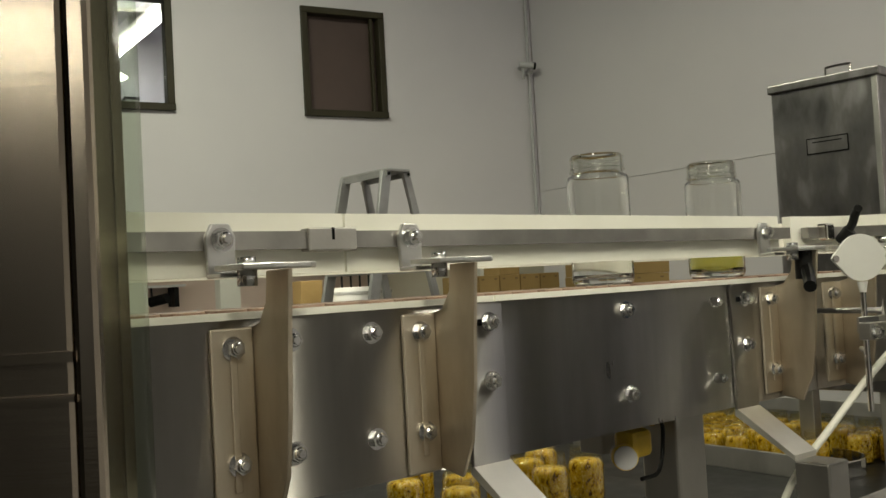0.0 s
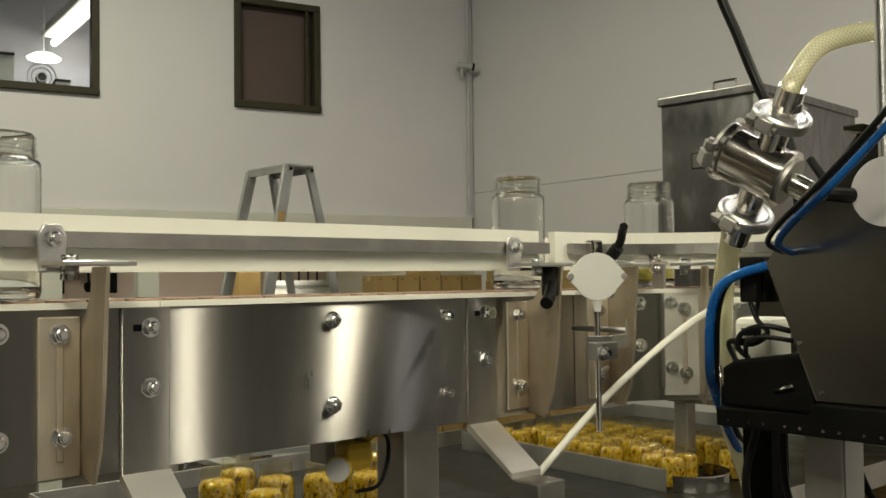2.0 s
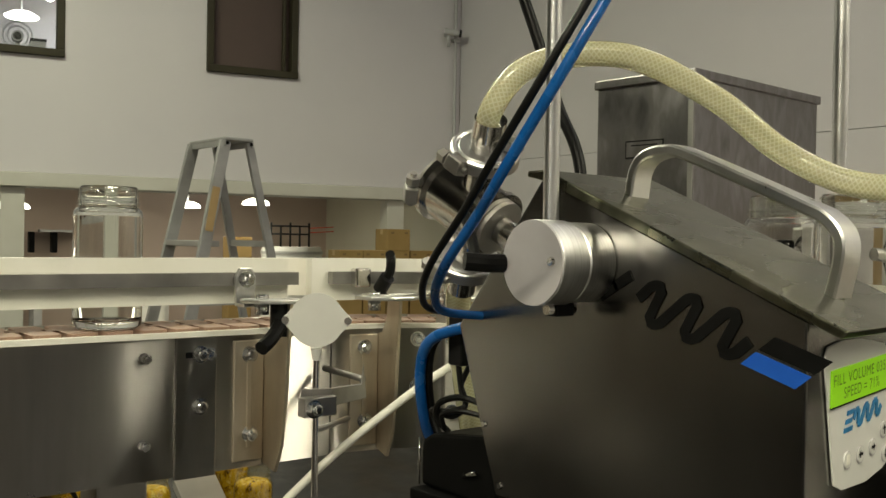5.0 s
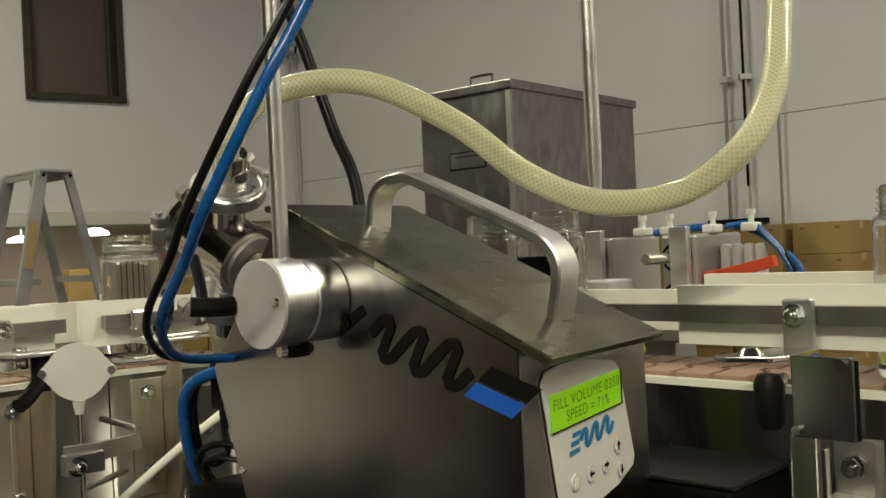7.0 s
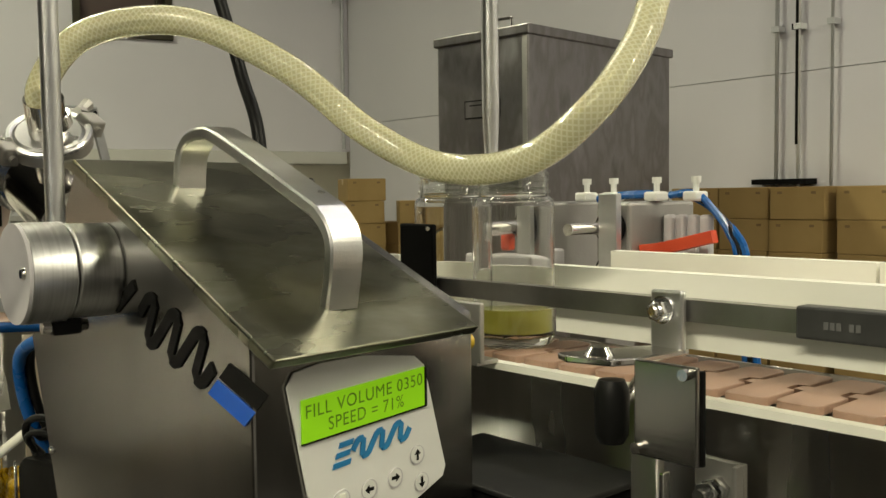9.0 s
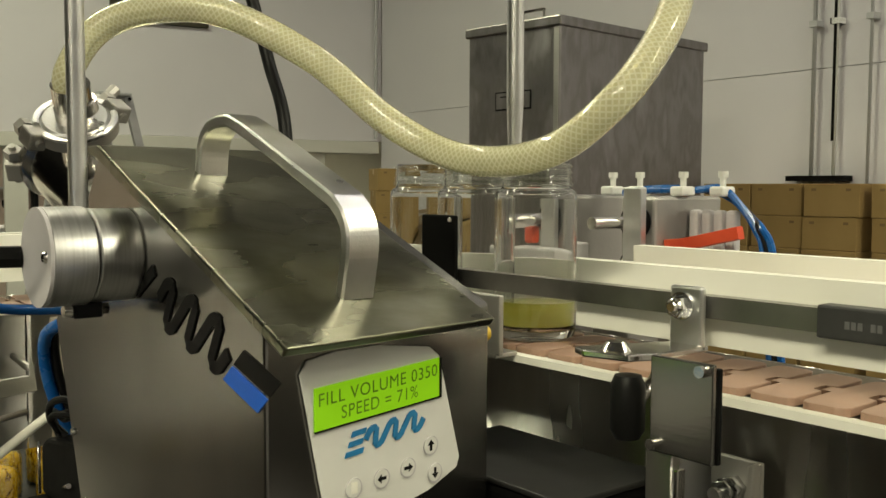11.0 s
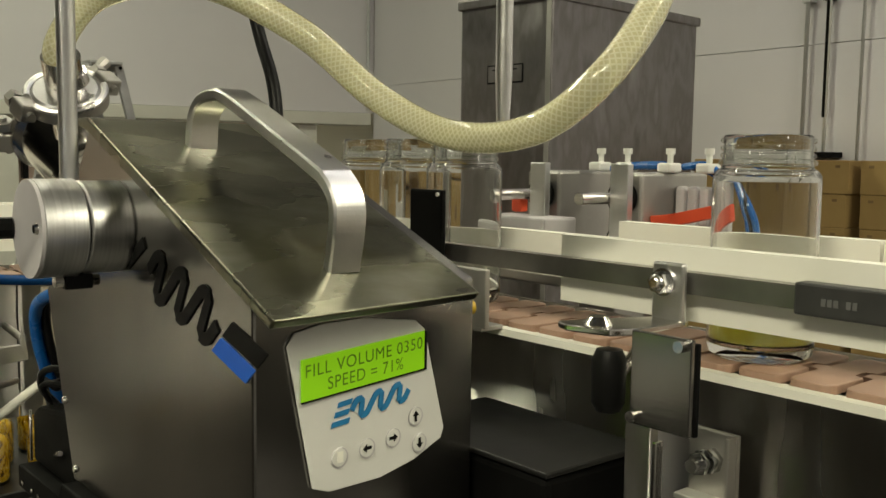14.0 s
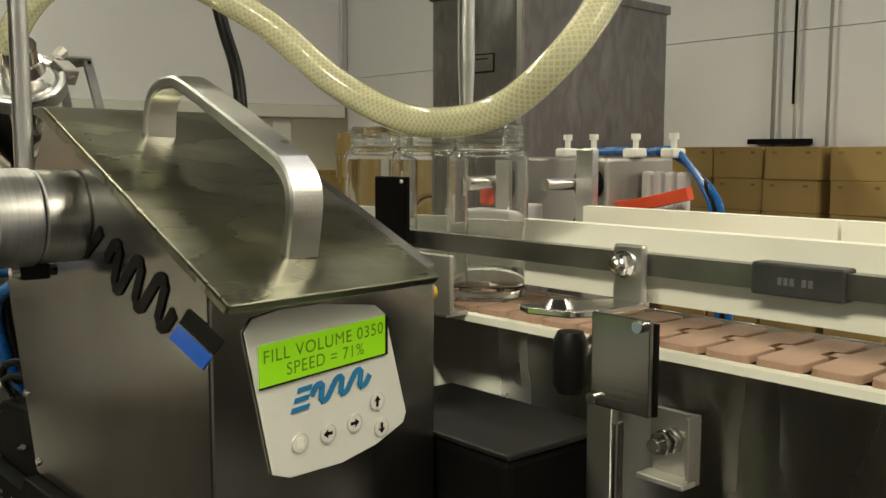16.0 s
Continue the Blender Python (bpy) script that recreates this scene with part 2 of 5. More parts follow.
def hose_material(name):
    """Braided clear hose: a pale yellowish wall that lets most light through, with a crossed white thread in it."""
    m, tree, b = material(name, (0.8, 0.78, 0.5), 0.08)
    b.inputs["Coat Weight"].default_value = 1.0
    b.inputs["Coat Roughness"].default_value = 0.05
    b.inputs["IOR"].default_value = 1.22
    uv = tree.nodes.new("ShaderNodeUVMap")
    masks = []
    for ang in (52, -52):
        mp = tree.nodes.new("ShaderNodeMapping")
        mp.inputs["Rotation"].default_value = (0, 0, radians(ang))
        wv = tree.nodes.new("ShaderNodeTexWave")
        wv.inputs["Scale"].default_value = 118.0
        tree.links.new(uv.outputs[0], mp.inputs[0])
        tree.links.new(mp.outputs[0], wv.inputs[0])
        masks.append(wv.outputs["Fac"])
    top = tree.nodes.new("ShaderNodeMath")
    top.operation = "MAXIMUM"
    tree.links.new(masks[0], top.inputs[0])
    tree.links.new(masks[1], top.inputs[1])
    thread = maprange(tree, top.outputs[0], 0.0, 1.0, 0.55, 0.98)
    tree.links.new(ramp(tree, thread, [(0.0, (0.93, 0.91, 0.60)), (1.0, (0.95, 0.93, 0.70))]), b.inputs["Base Color"])
    tree.links.new(maprange(tree, thread, 0.62, 0.50, 0.0, 1.0), b.inputs["Transmission Weight"])
    bump(tree, b, thread, 0.14, 0.0005)
    return m


HOSE = hose_material("braided_hose")


def emitter(name, colour, strength):
    m, tree, b = material(name, (0.8, 0.8, 0.8), 0.5)
    b.inputs["Emission Color"].default_value = (*colour, 1)
    b.inputs["Emission Strength"].default_value = strength
    return m


TUBE_GLOW = emitter("tube_glow", (1.0, 0.97, 0.88), 14.0)
BULB_GLOW = emitter("pendant_glow", (1.0, 0.98, 0.85), 6.0)
LCD_GLOW = emitter("lcd_backlight", (0.30, 0.72, 0.0), 0.42)
LCD_GLOW.node_tree.nodes["Principled BSDF"].inputs["Base Color"].default_value = (0.16, 0.36, 0.01, 1)
LCD_INK = surface("lcd_ink", [(0.3, (0.10, 0.22, 0.01)), (0.7, (0.13, 0.27, 0.015))], 60, (0.4, 0.5))


# ---- mesh tools ----
def bm_box(bm, x0, x1, y0, y1, z0, z1, bevel=0.0, m=None):
    vs = [bm.verts.new((x, y, z)) for x in (x0, x1) for y in (y0, y1) for z in (z0, z1)]
    fs = [bm.faces.new([vs[i] for i in q]) for q in ((0, 1, 3, 2), (4, 6, 7, 5), (0, 4, 5, 1), (2, 3, 7, 6), (0, 2, 6, 4), (1, 5, 7, 3))]
    if bevel:
        r = bmesh.ops.bevel(bm, geom=list({e for f in fs for e in f.edges}), offset=bevel, segments=2, affect="EDGES", profile=0.5)
        vs = list({v for f in r["faces"] for v in f.verts} | {v for v in vs if v.is_valid})
    if m is not None:
        bmesh.ops.transform(bm, matrix=m, verts=vs)
    return vs


def frame_of(a, b):
    d = (Vector(b) - Vector(a)).normalized()
    side = d.orthogonal().normalized()
    return d, side, d.cross(side)


def bm_rod(bm, a, b, r, seg=16, r2=None, caps=True):
    """A straight rod from a to b."""
    a, b = Vector(a), Vector(b)
    d, s, u = frame_of(a, b)
    r2 = r if r2 is None else r2
    rings = [[bm.verts.new(p + (s * math.cos(k * math.tau / seg) + u * math.sin(k * math.tau / seg)) * rr) for k in range(seg)] for p, rr in ((a, r), (b, r2))]
    for k in range(seg):
        f = bm.faces.new((rings[0][k], rings[0][(k + 1) % seg], rings[1][(k + 1) % seg], rings[1][k]))
        f.smooth = True
    if caps:
        bm.faces.new(rings[0][::-1])
        bm.faces.new(rings[1])


def bm_lathe(bm, profile, seg=32, m=None):
    """Turns a profile of (r, z) round z; r 0 closes it."""
    rows = []
    for r, z in profile:
        if r <= 1e-6:
            rows.append([bm.verts.new((0, 0, z))])
        else:
            rows.append([bm.verts.new((r * math.cos(k * math.tau / seg), r * math.sin(k * math.tau / seg), z)) for k in range(seg)])
    for a, b in zip(rows, rows[1:]):
        for k in range(seg):
            j = (k + 1) % seg
            if len(a) == 1 and len(b) == 1:
                continue
            if len(a) == 1:
                f = bm.faces.new((a[0], b[j], b[k]))
            elif len(b) == 1:
                f = bm.faces.new((a[k], a[j], b[0]))
            else:
                f = bm.faces.new((a[k], a[j], b[j], b[k]))
            f.smooth = True
    if m is not None:
        bmesh.ops.transform(bm, matrix=m, verts=[v for row in rows for v in row])


def smooth_line(points, n=10):
    """A Catmull-Rom line through points."""
    p = [Vector(q) for q in points]
    p = [p[0] * 2 - p[1], *p, p[-1] * 2 - p[-2]]
    out = []
    for i in range(1, len(p) - 2):
        a, b, c, d = p[i - 1:i + 3]
        for k in range(n):
            t = k / n
            out.append(0.5 * ((2 * b) + (c - a) * t + (2 * a - 5 * b + 4 * c - d) * t * t + (3 * b - a - 3 * c + d) * t ** 3))
    out.append(p[-2])
    return out


def bm_tube(bm, points, r, seg=12, caps=True, flat=None):
    """A round tube (or a flat bar, flat = half width, half thickness, width axis) along a line of points, with uv along it."""
    uv = bm.loops.layers.uv.verify()
    pts = [Vector(q) for q in points]
    side = None
    rings, run = [], 0.0
    for i, p in enumerate(pts):
        d = (pts[min(i + 1, len(pts) - 1)] - pts[max(i - 1, 0)]).normalized()
        side = d.orthogonal().normalized() if side is None else (side - d * side.dot(d)).normalized()
        if flat:
            w = Vector(flat[2])
            w = (w - d * w.dot(d)).normalized()
            t = d.cross(w)
            ring = [bm.verts.new(p + w * flat[0] * a + t * flat[1] * b) for a, b in ((-1, -0.6), (-0.9, -1), (0.9, -1), (1, -0.6), (1, 0.6), (0.9, 1), (-0.9, 1), (-1, 0.6))]
        else:
            u = d.cross(side)
            ring = [bm.verts.new(p + (side * math.cos(k * math.tau / seg) + u * math.sin(k * math.tau / seg)) * r) for k in range(seg)]
        run += (p - pts[i - 1]).length if i else 0.0
        rings.append((ring, run))
    for (a, ra), (b, rb) in zip(rings, rings[1:]):
        m = len(a)
        for k in range(m):
            j = (k + 1) % m
            f = bm.faces.new((a[k], a[j], b[j], b[k]))
            f.smooth = not flat
            w = max(r, 0.001) * math.tau / m
            for loop, q in zip(f.loops, ((k * w, ra), ((k + 1) * w, ra), ((k + 1) * w, rb), (k * w, rb))):
                loop[uv].uv = q
    if caps:
        bm.faces.new(rings[0][0][::-1])
        bm.faces.new(rings[-1][0])


def bm_prism(bm, poly, a, b, axis="x", bevel=0.0):
    """A flat polygon pushed from a to b along an axis. poly: (y, z) for x, (x, z) for y, (x, y) for z."""
    def at(q, h):
        return {"x": (h, q[0], q[1]), "y": (q[0], h, q[1]), "z": (q[0], q[1], h)}[axis]
    lo, hi = [bm.verts.new(at(q, a)) for q in poly], [bm.verts.new(at(q, b)) for q in poly]
    n = len(poly)
    fs = [bm.faces.new(lo[::-1]), bm.faces.new(hi)]
    fs += [bm.faces.new((lo[k], lo[(k + 1) % n], hi[(k + 1) % n], hi[k])) for k in range(n)]
    if bevel:
        bmesh.ops.bevel(bm, geom=list({e for f in fs for e in f.edges}), offset=bevel, segments=2, affect="EDGES", profile=0.5)


def finish(bm, name, mat):
    bmesh.ops.recalc_face_normals(bm, faces=bm.faces)
    for e in bm.edges:
        if len(e.link_faces) == 2 and e.calc_face_angle(0.0) > 0.6:
            e.smooth = False
    me = bpy.data.meshes.new(name)
    bm.to_mesh(me)
    bm.free()
    for one in mat if isinstance(mat, (list, tuple)) else [mat]:
        me.materials.append(one)
    return me


def part(name, bm, mat, parent=None, label=""):
    """Links a bmesh as one mesh, under a thing or a part if one is given."""
    ob = new(name, finish(bm, name, mat))
    if parent is not None:
        ob.parent = parent
    return tagged(ob, label)


def thing(name, label, category, group="", m=None, kind=""):
    ob = new(name)
    ob.empty_display_size = 0.05
    if m is not None:
        ob.matrix_world = m
    return tagged(ob, label, category, group, kind)


def solid(name, bm, mat, label, category, group="", kind="", m=None):
    ob = new(name, finish(bm, name, mat))
    if m is not None:
        ob.matrix_world = m
    return tagged(ob, label, category, group, kind)


def one_box(x0, x1, y0, y1, z0, z1, bevel=0.0):
    bm = bmesh.new()
    bm_box(bm, x0, x1, y0, y1, z0, z1, bevel)
    return bm


def one_rod(a, b, r, seg=16, r2=None):
    bm = bmesh.new()
    bm_rod(bm, a, b, r, seg, r2)
    return bm


def one_tube(points, r, seg=12, n=10, flat=None):
    bm = bmesh.new()
    bm_tube(bm, smooth_line(points, n) if n else points, r, seg, True, flat)
    return bm


# ---- the hall ----
W = pose(2.60, 2.575, 0, 0, 0, -11.5)      # back wall: x runs along it, the corner at 0
R = pose(2.60, 2.575, 0, 0, 0, -93.0)      # side wall: x runs along it towards the hall's front
TOP, LEDGE = 4.6, 1.40


def hall():
    floor = bmesh.new()
    bm_box(floor, -9.5, 9.5, -4.2, 9.5, -0.12, 0.0)
    solid("floor", floor, CONCRETE, "grey sealed concrete factory floor", "floor", kind="structure")
    # unseen roof, kept dark so that the sloped lid reflects dark
    solid("ceiling", one_box(-9.5, 9.5, -4.2, 9.5, TOP, TOP + 0.12), DECK, "dark unseen roof over the hall", "ceiling", kind="structure")
    # the upper wall over the open bay, with two window openings
    bm = bmesh.new()
    xs = [-4.7, -2.18, -1.66, -1.135, -0.76, 0.0]
    for a, b in ((0, 1), (2, 3), (4, 5)):
        bm_box(bm, xs[a], xs[b], 0, 0.14, LEDGE, TOP)
    for a, b in ((1, 2), (3, 4)):
        bm_box(bm, xs[a], xs[b], 0, 0.14, LEDGE, 1.83)
        bm_box(bm, xs[a], xs[b], 0, 0.14, 2.29, TOP)
    solid("wall_north", bm, WALL, "pale painted upper wall over an open bay", "wall", kind="structure", m=W)
    solid("trim", one_box(-4.7, -0.02, -0.02, 0.14, LEDGE - 0.055, LEDGE - 0.002, 0.004), TRIM, "painted ledge along the foot of the upper wall", "trim", kind="structure", m=W)
    bm = bmesh.new()
    bm_box(bm, 0.0, 6.78, -0.12, 0, 0, 1.513)
    bm_box(bm, 0.0, 6.78, -0.118, 0, 1.5155, TOP)
    solid("wall_east", bm, WALL, "grey painted side wall with a level joint", "wall", kind="structure", m=R @ pose(0, 0.12, 0))
    # outer walls are unseen, added pale or dark to shape the steel's reflections
    solid("wall_south", one_box(-9.5, 9.5, -4.32, -4.2, 0, TOP), WALL, "unseen pale wall closing the hall", "wall", kind="structure")
    solid("wall_west", one_box(-9.62, -9.5, -4.2, 9.5, 0, TOP), WALL_DARK, "unseen dark wall closing the hall", "wall", kind="structure")
    solid("wall_far_north", one_box(-9.5, 9.5, 9.5, 9.62, 0, TOP), WALL_DARK, "unseen dark wall closing the hall", "wall", kind="structure")
    solid("wall_far_east", one_box(9.5, 9.62, -4.2, 9.5, 0, TOP), WALL_DARK, "unseen dark wall closing the hall", "wall", kind="structure")
    # the bay behind
    solid("wall_bay_back", one_box(-4.7, 0.25, 2.2, 2.3, 0, TOP), WALL_BAY, "pinkish beige back wall of the open bay", "wall", kind="structure", m=W)
    solid("wall_bay_side", one_box(0.15, 0.25, 0.14, 2.2, 0, TOP), WALL_LOW, "cream side wall of the open bay", "wall", kind="structure", m=W)
    solid("wall_bay_end", one_box(-4.8, -4.7, 0.0, 2.3, 0, TOP), WALL_BAY, "pinkish beige end wall of the open bay", "wall", kind="structure", m=W)
    solid("ceiling_bay", one_box(-4.7, 0.15, 0.14, 2.2, LEDGE + 0.05, LEDGE + 0.12), CEILING, "white ceiling of the open bay", "ceiling", kind="structure", m=W)


def window(name, x0, x1, blind):
    w = thing(name, "brown framed window with a lowered dark blind" if blind else "brown framed window into a lit office", "window", kind="structure", m=W)
    z0, z1, t = 1.83, 2.29, 0.028
    for n, b in (("sill", (x0, x1, -0.02, 0.05, z0, z0 + t)), ("head", (x0, x1, -0.012, 0.05, z1 - t, z1)),
                 ("jamb", (x0, x0 + t, -0.012, 0.05, z0 + t, z1 - t)), ("jamb", (x1 - t, x1, -0.012, 0.05, z0 + t, z1 - t))):
        part(n, one_box(*b, 0.003), FRAME, w)
    if not blind:
        part("pane", one_box(x0 + t, x1 - t, 0.02, 0.026, z0 + t, z1 - t), PANE, w).visible_shadow = False
    if blind:
        part("blind", one_box(x0 + t, x1 - t, 0.034, 0.040, z0 + t, z1 - t), BLIND, w, "dark brown roller blind")
        part("mullion", one_box(x1 - t - 0.035, x1 - t - 0.022, 0.0, 0.02, z0 + t, z1 - t, 0.002), FRAME, w)


hall()
window("window_1", -2.18, -1.66, False)
window("window_2", -1.135, -0.76, True)


def tube_light(x, y, z, rz, m=None):
    base = (m or Matrix()) @ pose(x, y, z, 0, 0, rz)
    f = thing("ceiling_light", "white fluorescent fixture with a glowing tube", "ceiling light", "hanging tubes", base)
    part("housing", one_box(-0.62, 0.62, -0.07, 0.07, 0.03, 0.08, 0.008), TRIM, f)
    part("tube", one_rod((-0.6, 0, 0.0), (0.6, 0, 0.0), 0.019), TUBE_GLOW, f, "glowing fluorescent tube")
    if z < TOP - 0.2 and m is None:
        for e in (-0.5, 0.5):
            part("hanger", one_rod((e, 0, 0.08), (e, 0, TOP - z), 0.003, 6), PIPE_GREY, f)


for x, y, z, rz, watts, colour in TUBES:
    tube_light(x, y, z, rz)
    area("tube_lamp", x, y, z - 0.03, 1.2, 0.06, watts, colour, rz)


# ---- the conveyor: runs along x, turns through an inner arc and comes forward along -y ----
BELT, XE, RIN, CX, CY = 1.100, 0.39, 0.175, 0.39, -0.175
LEFT, FRONT = -0.95, -1.05


def lane(s, off):
    """A point and heading on the line that lies off metres behind the conveyor's front face; s is measured on the front face."""
    if s <= XE:
        return Vector((s, off, 0)), 0.0
    arc = RIN * math.pi / 2
    if s <= XE + arc:
        a = (s - XE) / RIN
        return Vector((CX + (RIN + off) * math.sin(a), CY + (RIN + off) * math.cos(a), 0)), -a
    return Vector((CX + RIN + off, CY - (s - XE - arc), 0)), -math.pi / 2


ARC = RIN * math.pi / 2


def s_of_y(y):
    return XE + ARC + (CY - y)


def bm_lane(bm, s0, s1, o0, o1, z0, z1, step=0.02):
    """A bar with an oblong section that follows the conveyor."""
    cuts = {s0, s1}
    a0, a1 = max(s0, XE), min(s1, XE + ARC)
    if a1 > a0:
        n = max(2, int((a1 - a0) / step))
        cuts |= {a0 + (a1 - a0) * k / n for k in range(n + 1)}
    rows = []
    for s in sorted(cuts):
        ring = []
        for o, z in ((o0, z0), (o1, z0), (o1, z1), (o0, z1)):
            p, _ = lane(s, o)
            ring.append(bm.verts.new((p.x, p.y, z)))
        rows.append(ring)
    for a, b in zip(rows, rows[1:]):
        for k in range(4):
            bm.faces.new((a[k], a[(k + 1) % 4], b[(k + 1) % 4], b[k]))
    bm.faces.new(rows[0][::-1])
    bm.faces.new(rows[-1])


def lane_bar(*a):
    bm = bmesh.new()
    bm_lane(bm, *a)
    return bm


SEND = s_of_y(FRONT)


def conveyor():
    c = thing("conveyor", "long stainless steel chain conveyor with a curved corner", "conveyor")
    zb = 0.976
    for s0, s1 in ((LEFT, -0.075), (-0.0735, 0.385), (0.3865, XE + ARC), (XE + ARC + 0.001, SEND)):
        part("side_plate", lane_bar(s0, s1, 0.0, 0.003, zb, BELT - 0.0062), STEEL_V, c)
        # lip in the white wear plastic, separate from the steel plate
        part("top_lip", lane_bar(s0, s1, -0.004, 0.0038, BELT - 0.006, BELT - 0.0015), UHMW, c, "white plastic strip along the top edge")
    part("back_plate", lane_bar(LEFT, SEND, 0.100, 0.103, zb, BELT - 0.001), STEEL_V, c)
    part("wear_strip", lane_bar(LEFT, SEND, 0.0042, 0.020, BELT - 0.012, BELT - 0.0052), UHMW, c, "white plastic wear strip")
    part("wear_strip", lane_bar(LEFT, SEND, 0.082, 0.0985, BELT - 0.012, BELT - 0.0052), UHMW, c)
    part("bed", lane_bar(LEFT, SEND, 0.006, 0.098, BELT - 0.05, BELT - 0.046), STEEL_DULL, c)
    for s0, s1 in ((LEFT, -0.20), (-0.198, 0.343), (0.368, s_of_y(-0.30)), (s_of_y(-0.464), s_of_y(-0.70)), (s_of_y(-0.702), SEND)):
        part("guide_slab", lane_bar(s0, s1, 0.008, 0.018, 1.121, 1.161), UHMW, c, "white plastic guide slab")
    for s0, s1 in ((LEFT, 0.30), (0.302, s_of_y(-0.16)), (s_of_y(-0.162), s_of_y(-0.436)), (s_of_y(-0.44), s_of_y(-0.62)), (s_of_y(-0.622), SEND)):
        low = 0.006 if s0 < 0.6 else (0.012 if s0 < s_of_y(-0.3) else 0.0)
        part("guide_slab", lane_bar(s0, s1, 0.090, 0.100, 1.121, 1.165 - low), UHMW, c, "white plastic guide slab")
    for s0, s1 in ((LEFT, 0.349), (0.385, s_of_y(-0.20)), (s_of_y(-0.30), SEND)):
        part("guide_rail", lane_bar(s0, s1, -0.002, 0.0065, 1.137, 1.1485), RAIL, c, "flat steel guide rail")
    # legs and a cross frame down to the floor
    for x, y in ((0.20, 0.05), (-0.55, 0.05), (0.615, -0.75)):
        part("leg", one_box(x - 0.022, x + 0.022, y - 0.022, y + 0.022, 0.0, zb + 0.03, 0.003), STEEL_DULL, c)
    return c


CONV = conveyor()


def chain():
    """The tiles: one closed loop, over the top and back underneath."""
    tile = bmesh.new()
    # rounded plates with a notch at the leading edge and a tongue at the trailing one
    w, h, c = 0.0121, 0.0390, 0.0055
    half = [(-w, -h + c), (-w + c * 0.3, -h + c * 0.3), (-w + c, -h), (w - c, -h), (w - c * 0.3, -h + c * 0.3), (w, -h + c), (w, -0.0075), (w - 0.006, -0.0065), (w - 0.006, 0.0)]
    back = [(w - 0.006, 0.0065), (w, 0.0075), (w, h - c), (w - c * 0.3, h - c * 0.3), (w - c, h), (-w + c, h), (-w + c * 0.3, h - c * 0.3), (-w, h - c), (-w, 0.0055), (-w - 0.0072, 0.0045), (-w - 0.0072, -0.0045), (-w, -0.0055)]
    bm_prism(tile, half + back, -0.0048, 0.0, "z", 0.0006)
    me = finish(tile, "tile", TILE)
    top = SEND - LEFT
    extra = (RIN + 0.05) * math.pi / 2 - ARC
    n = int(round((top + extra) * 2 / 0.0290))
    belt = thing("chain_belt", "pink-brown plastic tile chain running on the conveyor", "conveyor belt")
    tiles = []
    for k in range(n):
        ob = new("tile", me)
        ob.parent = belt
        tiles.append((ob, k / n))
    return tiles, top + extra


def lane_mid(d):
    """A point and heading on the belt's middle line, d metres from its start."""
    if d <= XE - LEFT:
        return lane(LEFT + d, 0.0508)
    d -= XE - LEFT
    big = (RIN + 0.0508) * math.pi / 2
    if d <= big:
        return lane(XE + ARC * d / big, 0.0508)
    return lane(XE + ARC + d - big, 0.0508)


SPEED = 0.118
TILES, RUN = chain()


def tile_pose(u):
    """u in 0..1 round the loop."""
    d = (u % 1.0) * 2 * RUN
    if d <= RUN:
        p, a = lane_mid(d)
        return pose(p.x, p.y, BELT, 0, 0, math.degrees(a))
    p, a = lane_mid(2 * RUN - d)
    return pose(p.x, p.y, BELT - 0.040, 0, 0, math.degrees(a))


# ---- jars ----
JAR_R, JAR_H = 0.0285, 0.121


def jar_mesh():
    """The clear wall outside and inside, the heavier foot, and the neck with its thread."""
    r, h = JAR_R, JAR_H
    bm = bmesh.new()
    outer = [(0, 0.003), (r * 0.7, 0.0015), (r * 0.86, 0.0), (r * 0.96, 0.002), (r, 0.006), (r, h - 0.0245), (r * 0.99, h - 0.0222), (r * 0.965, h - 0.0204), (r * 0.92, h - 0.0190), (r * 0.86, h - 0.0180), (r * 0.825, h - 0.0165),
             (r * 0.82, h - 0.014), (r * 0.82, h - 0.002), (r * 0.81, h - 0.0006), (r * 0.79, h)]
    inner = [(r * 0.785, h - 0.0004), (r * 0.782, h - 0.002), (r * 0.782, h - 0.016), (r * 0.82, h - 0.0190), (r * 0.91, h - 0.0206), (r * 0.955, h - 0.0230), (r * 0.962, h - 0.0255), (r * 0.962, 0.010), (r * 0.88, 0.0072), (r * 0.7, 0.0065), (0, 0.006)]
    bm_lathe(bm, outer + inner, 40)
    neck = bmesh.new()
    for z in (0.0150, 0.0112, 0.0072, 0.0030):
        w = 0.0018 if z < 0.014 else 0.0024
        bm_lathe(neck, [(r * 0.82, h - z - w), (r * (0.872 if z < 0.014 else 0.90), h - z - w * 0.45), (r * (0.875 if z < 0.014 else 0.905), h - z), (r * (0.872 if z < 0.014 else 0.90), h - z + w * 0.45), (r * 0.82, h - z + w)], 40)
    return finish(bm, "jar", GLASS), finish(neck, "thread", RING)


def brine_mesh():
    bm = bmesh.new()
    r = JAR_R * 0.955
    bm_lathe(bm, [(0, 0.0068), (r * 0.85, 0.0068), (r, 0.0105), (r, 0.026), (0, 0.026)], 32)
    return finish(bm, "brine", OIL)


(JAR_ME, THREAD_ME), BRINE_ME = jar_mesh(), brine_mesh()


def jar(filled=False, m=None):
    ob = new("glass_jar", JAR_ME)
    tagged(ob, "open glass jar with some yellow liquid on the conveyor" if filled else "empty open glass jar standing on the conveyor", "jar", "jars on the conveyor")
    if m is not None:
        ob.matrix_world = m
    s = new("thread", THREAD_ME)
    s.parent = ob
    tagged(s, "moulded glass screw thread")
    if filled:
        b = new("liquid", BRINE_ME)
        b.parent = ob
        tagged(b, "shallow yellow liquid")
    return ob


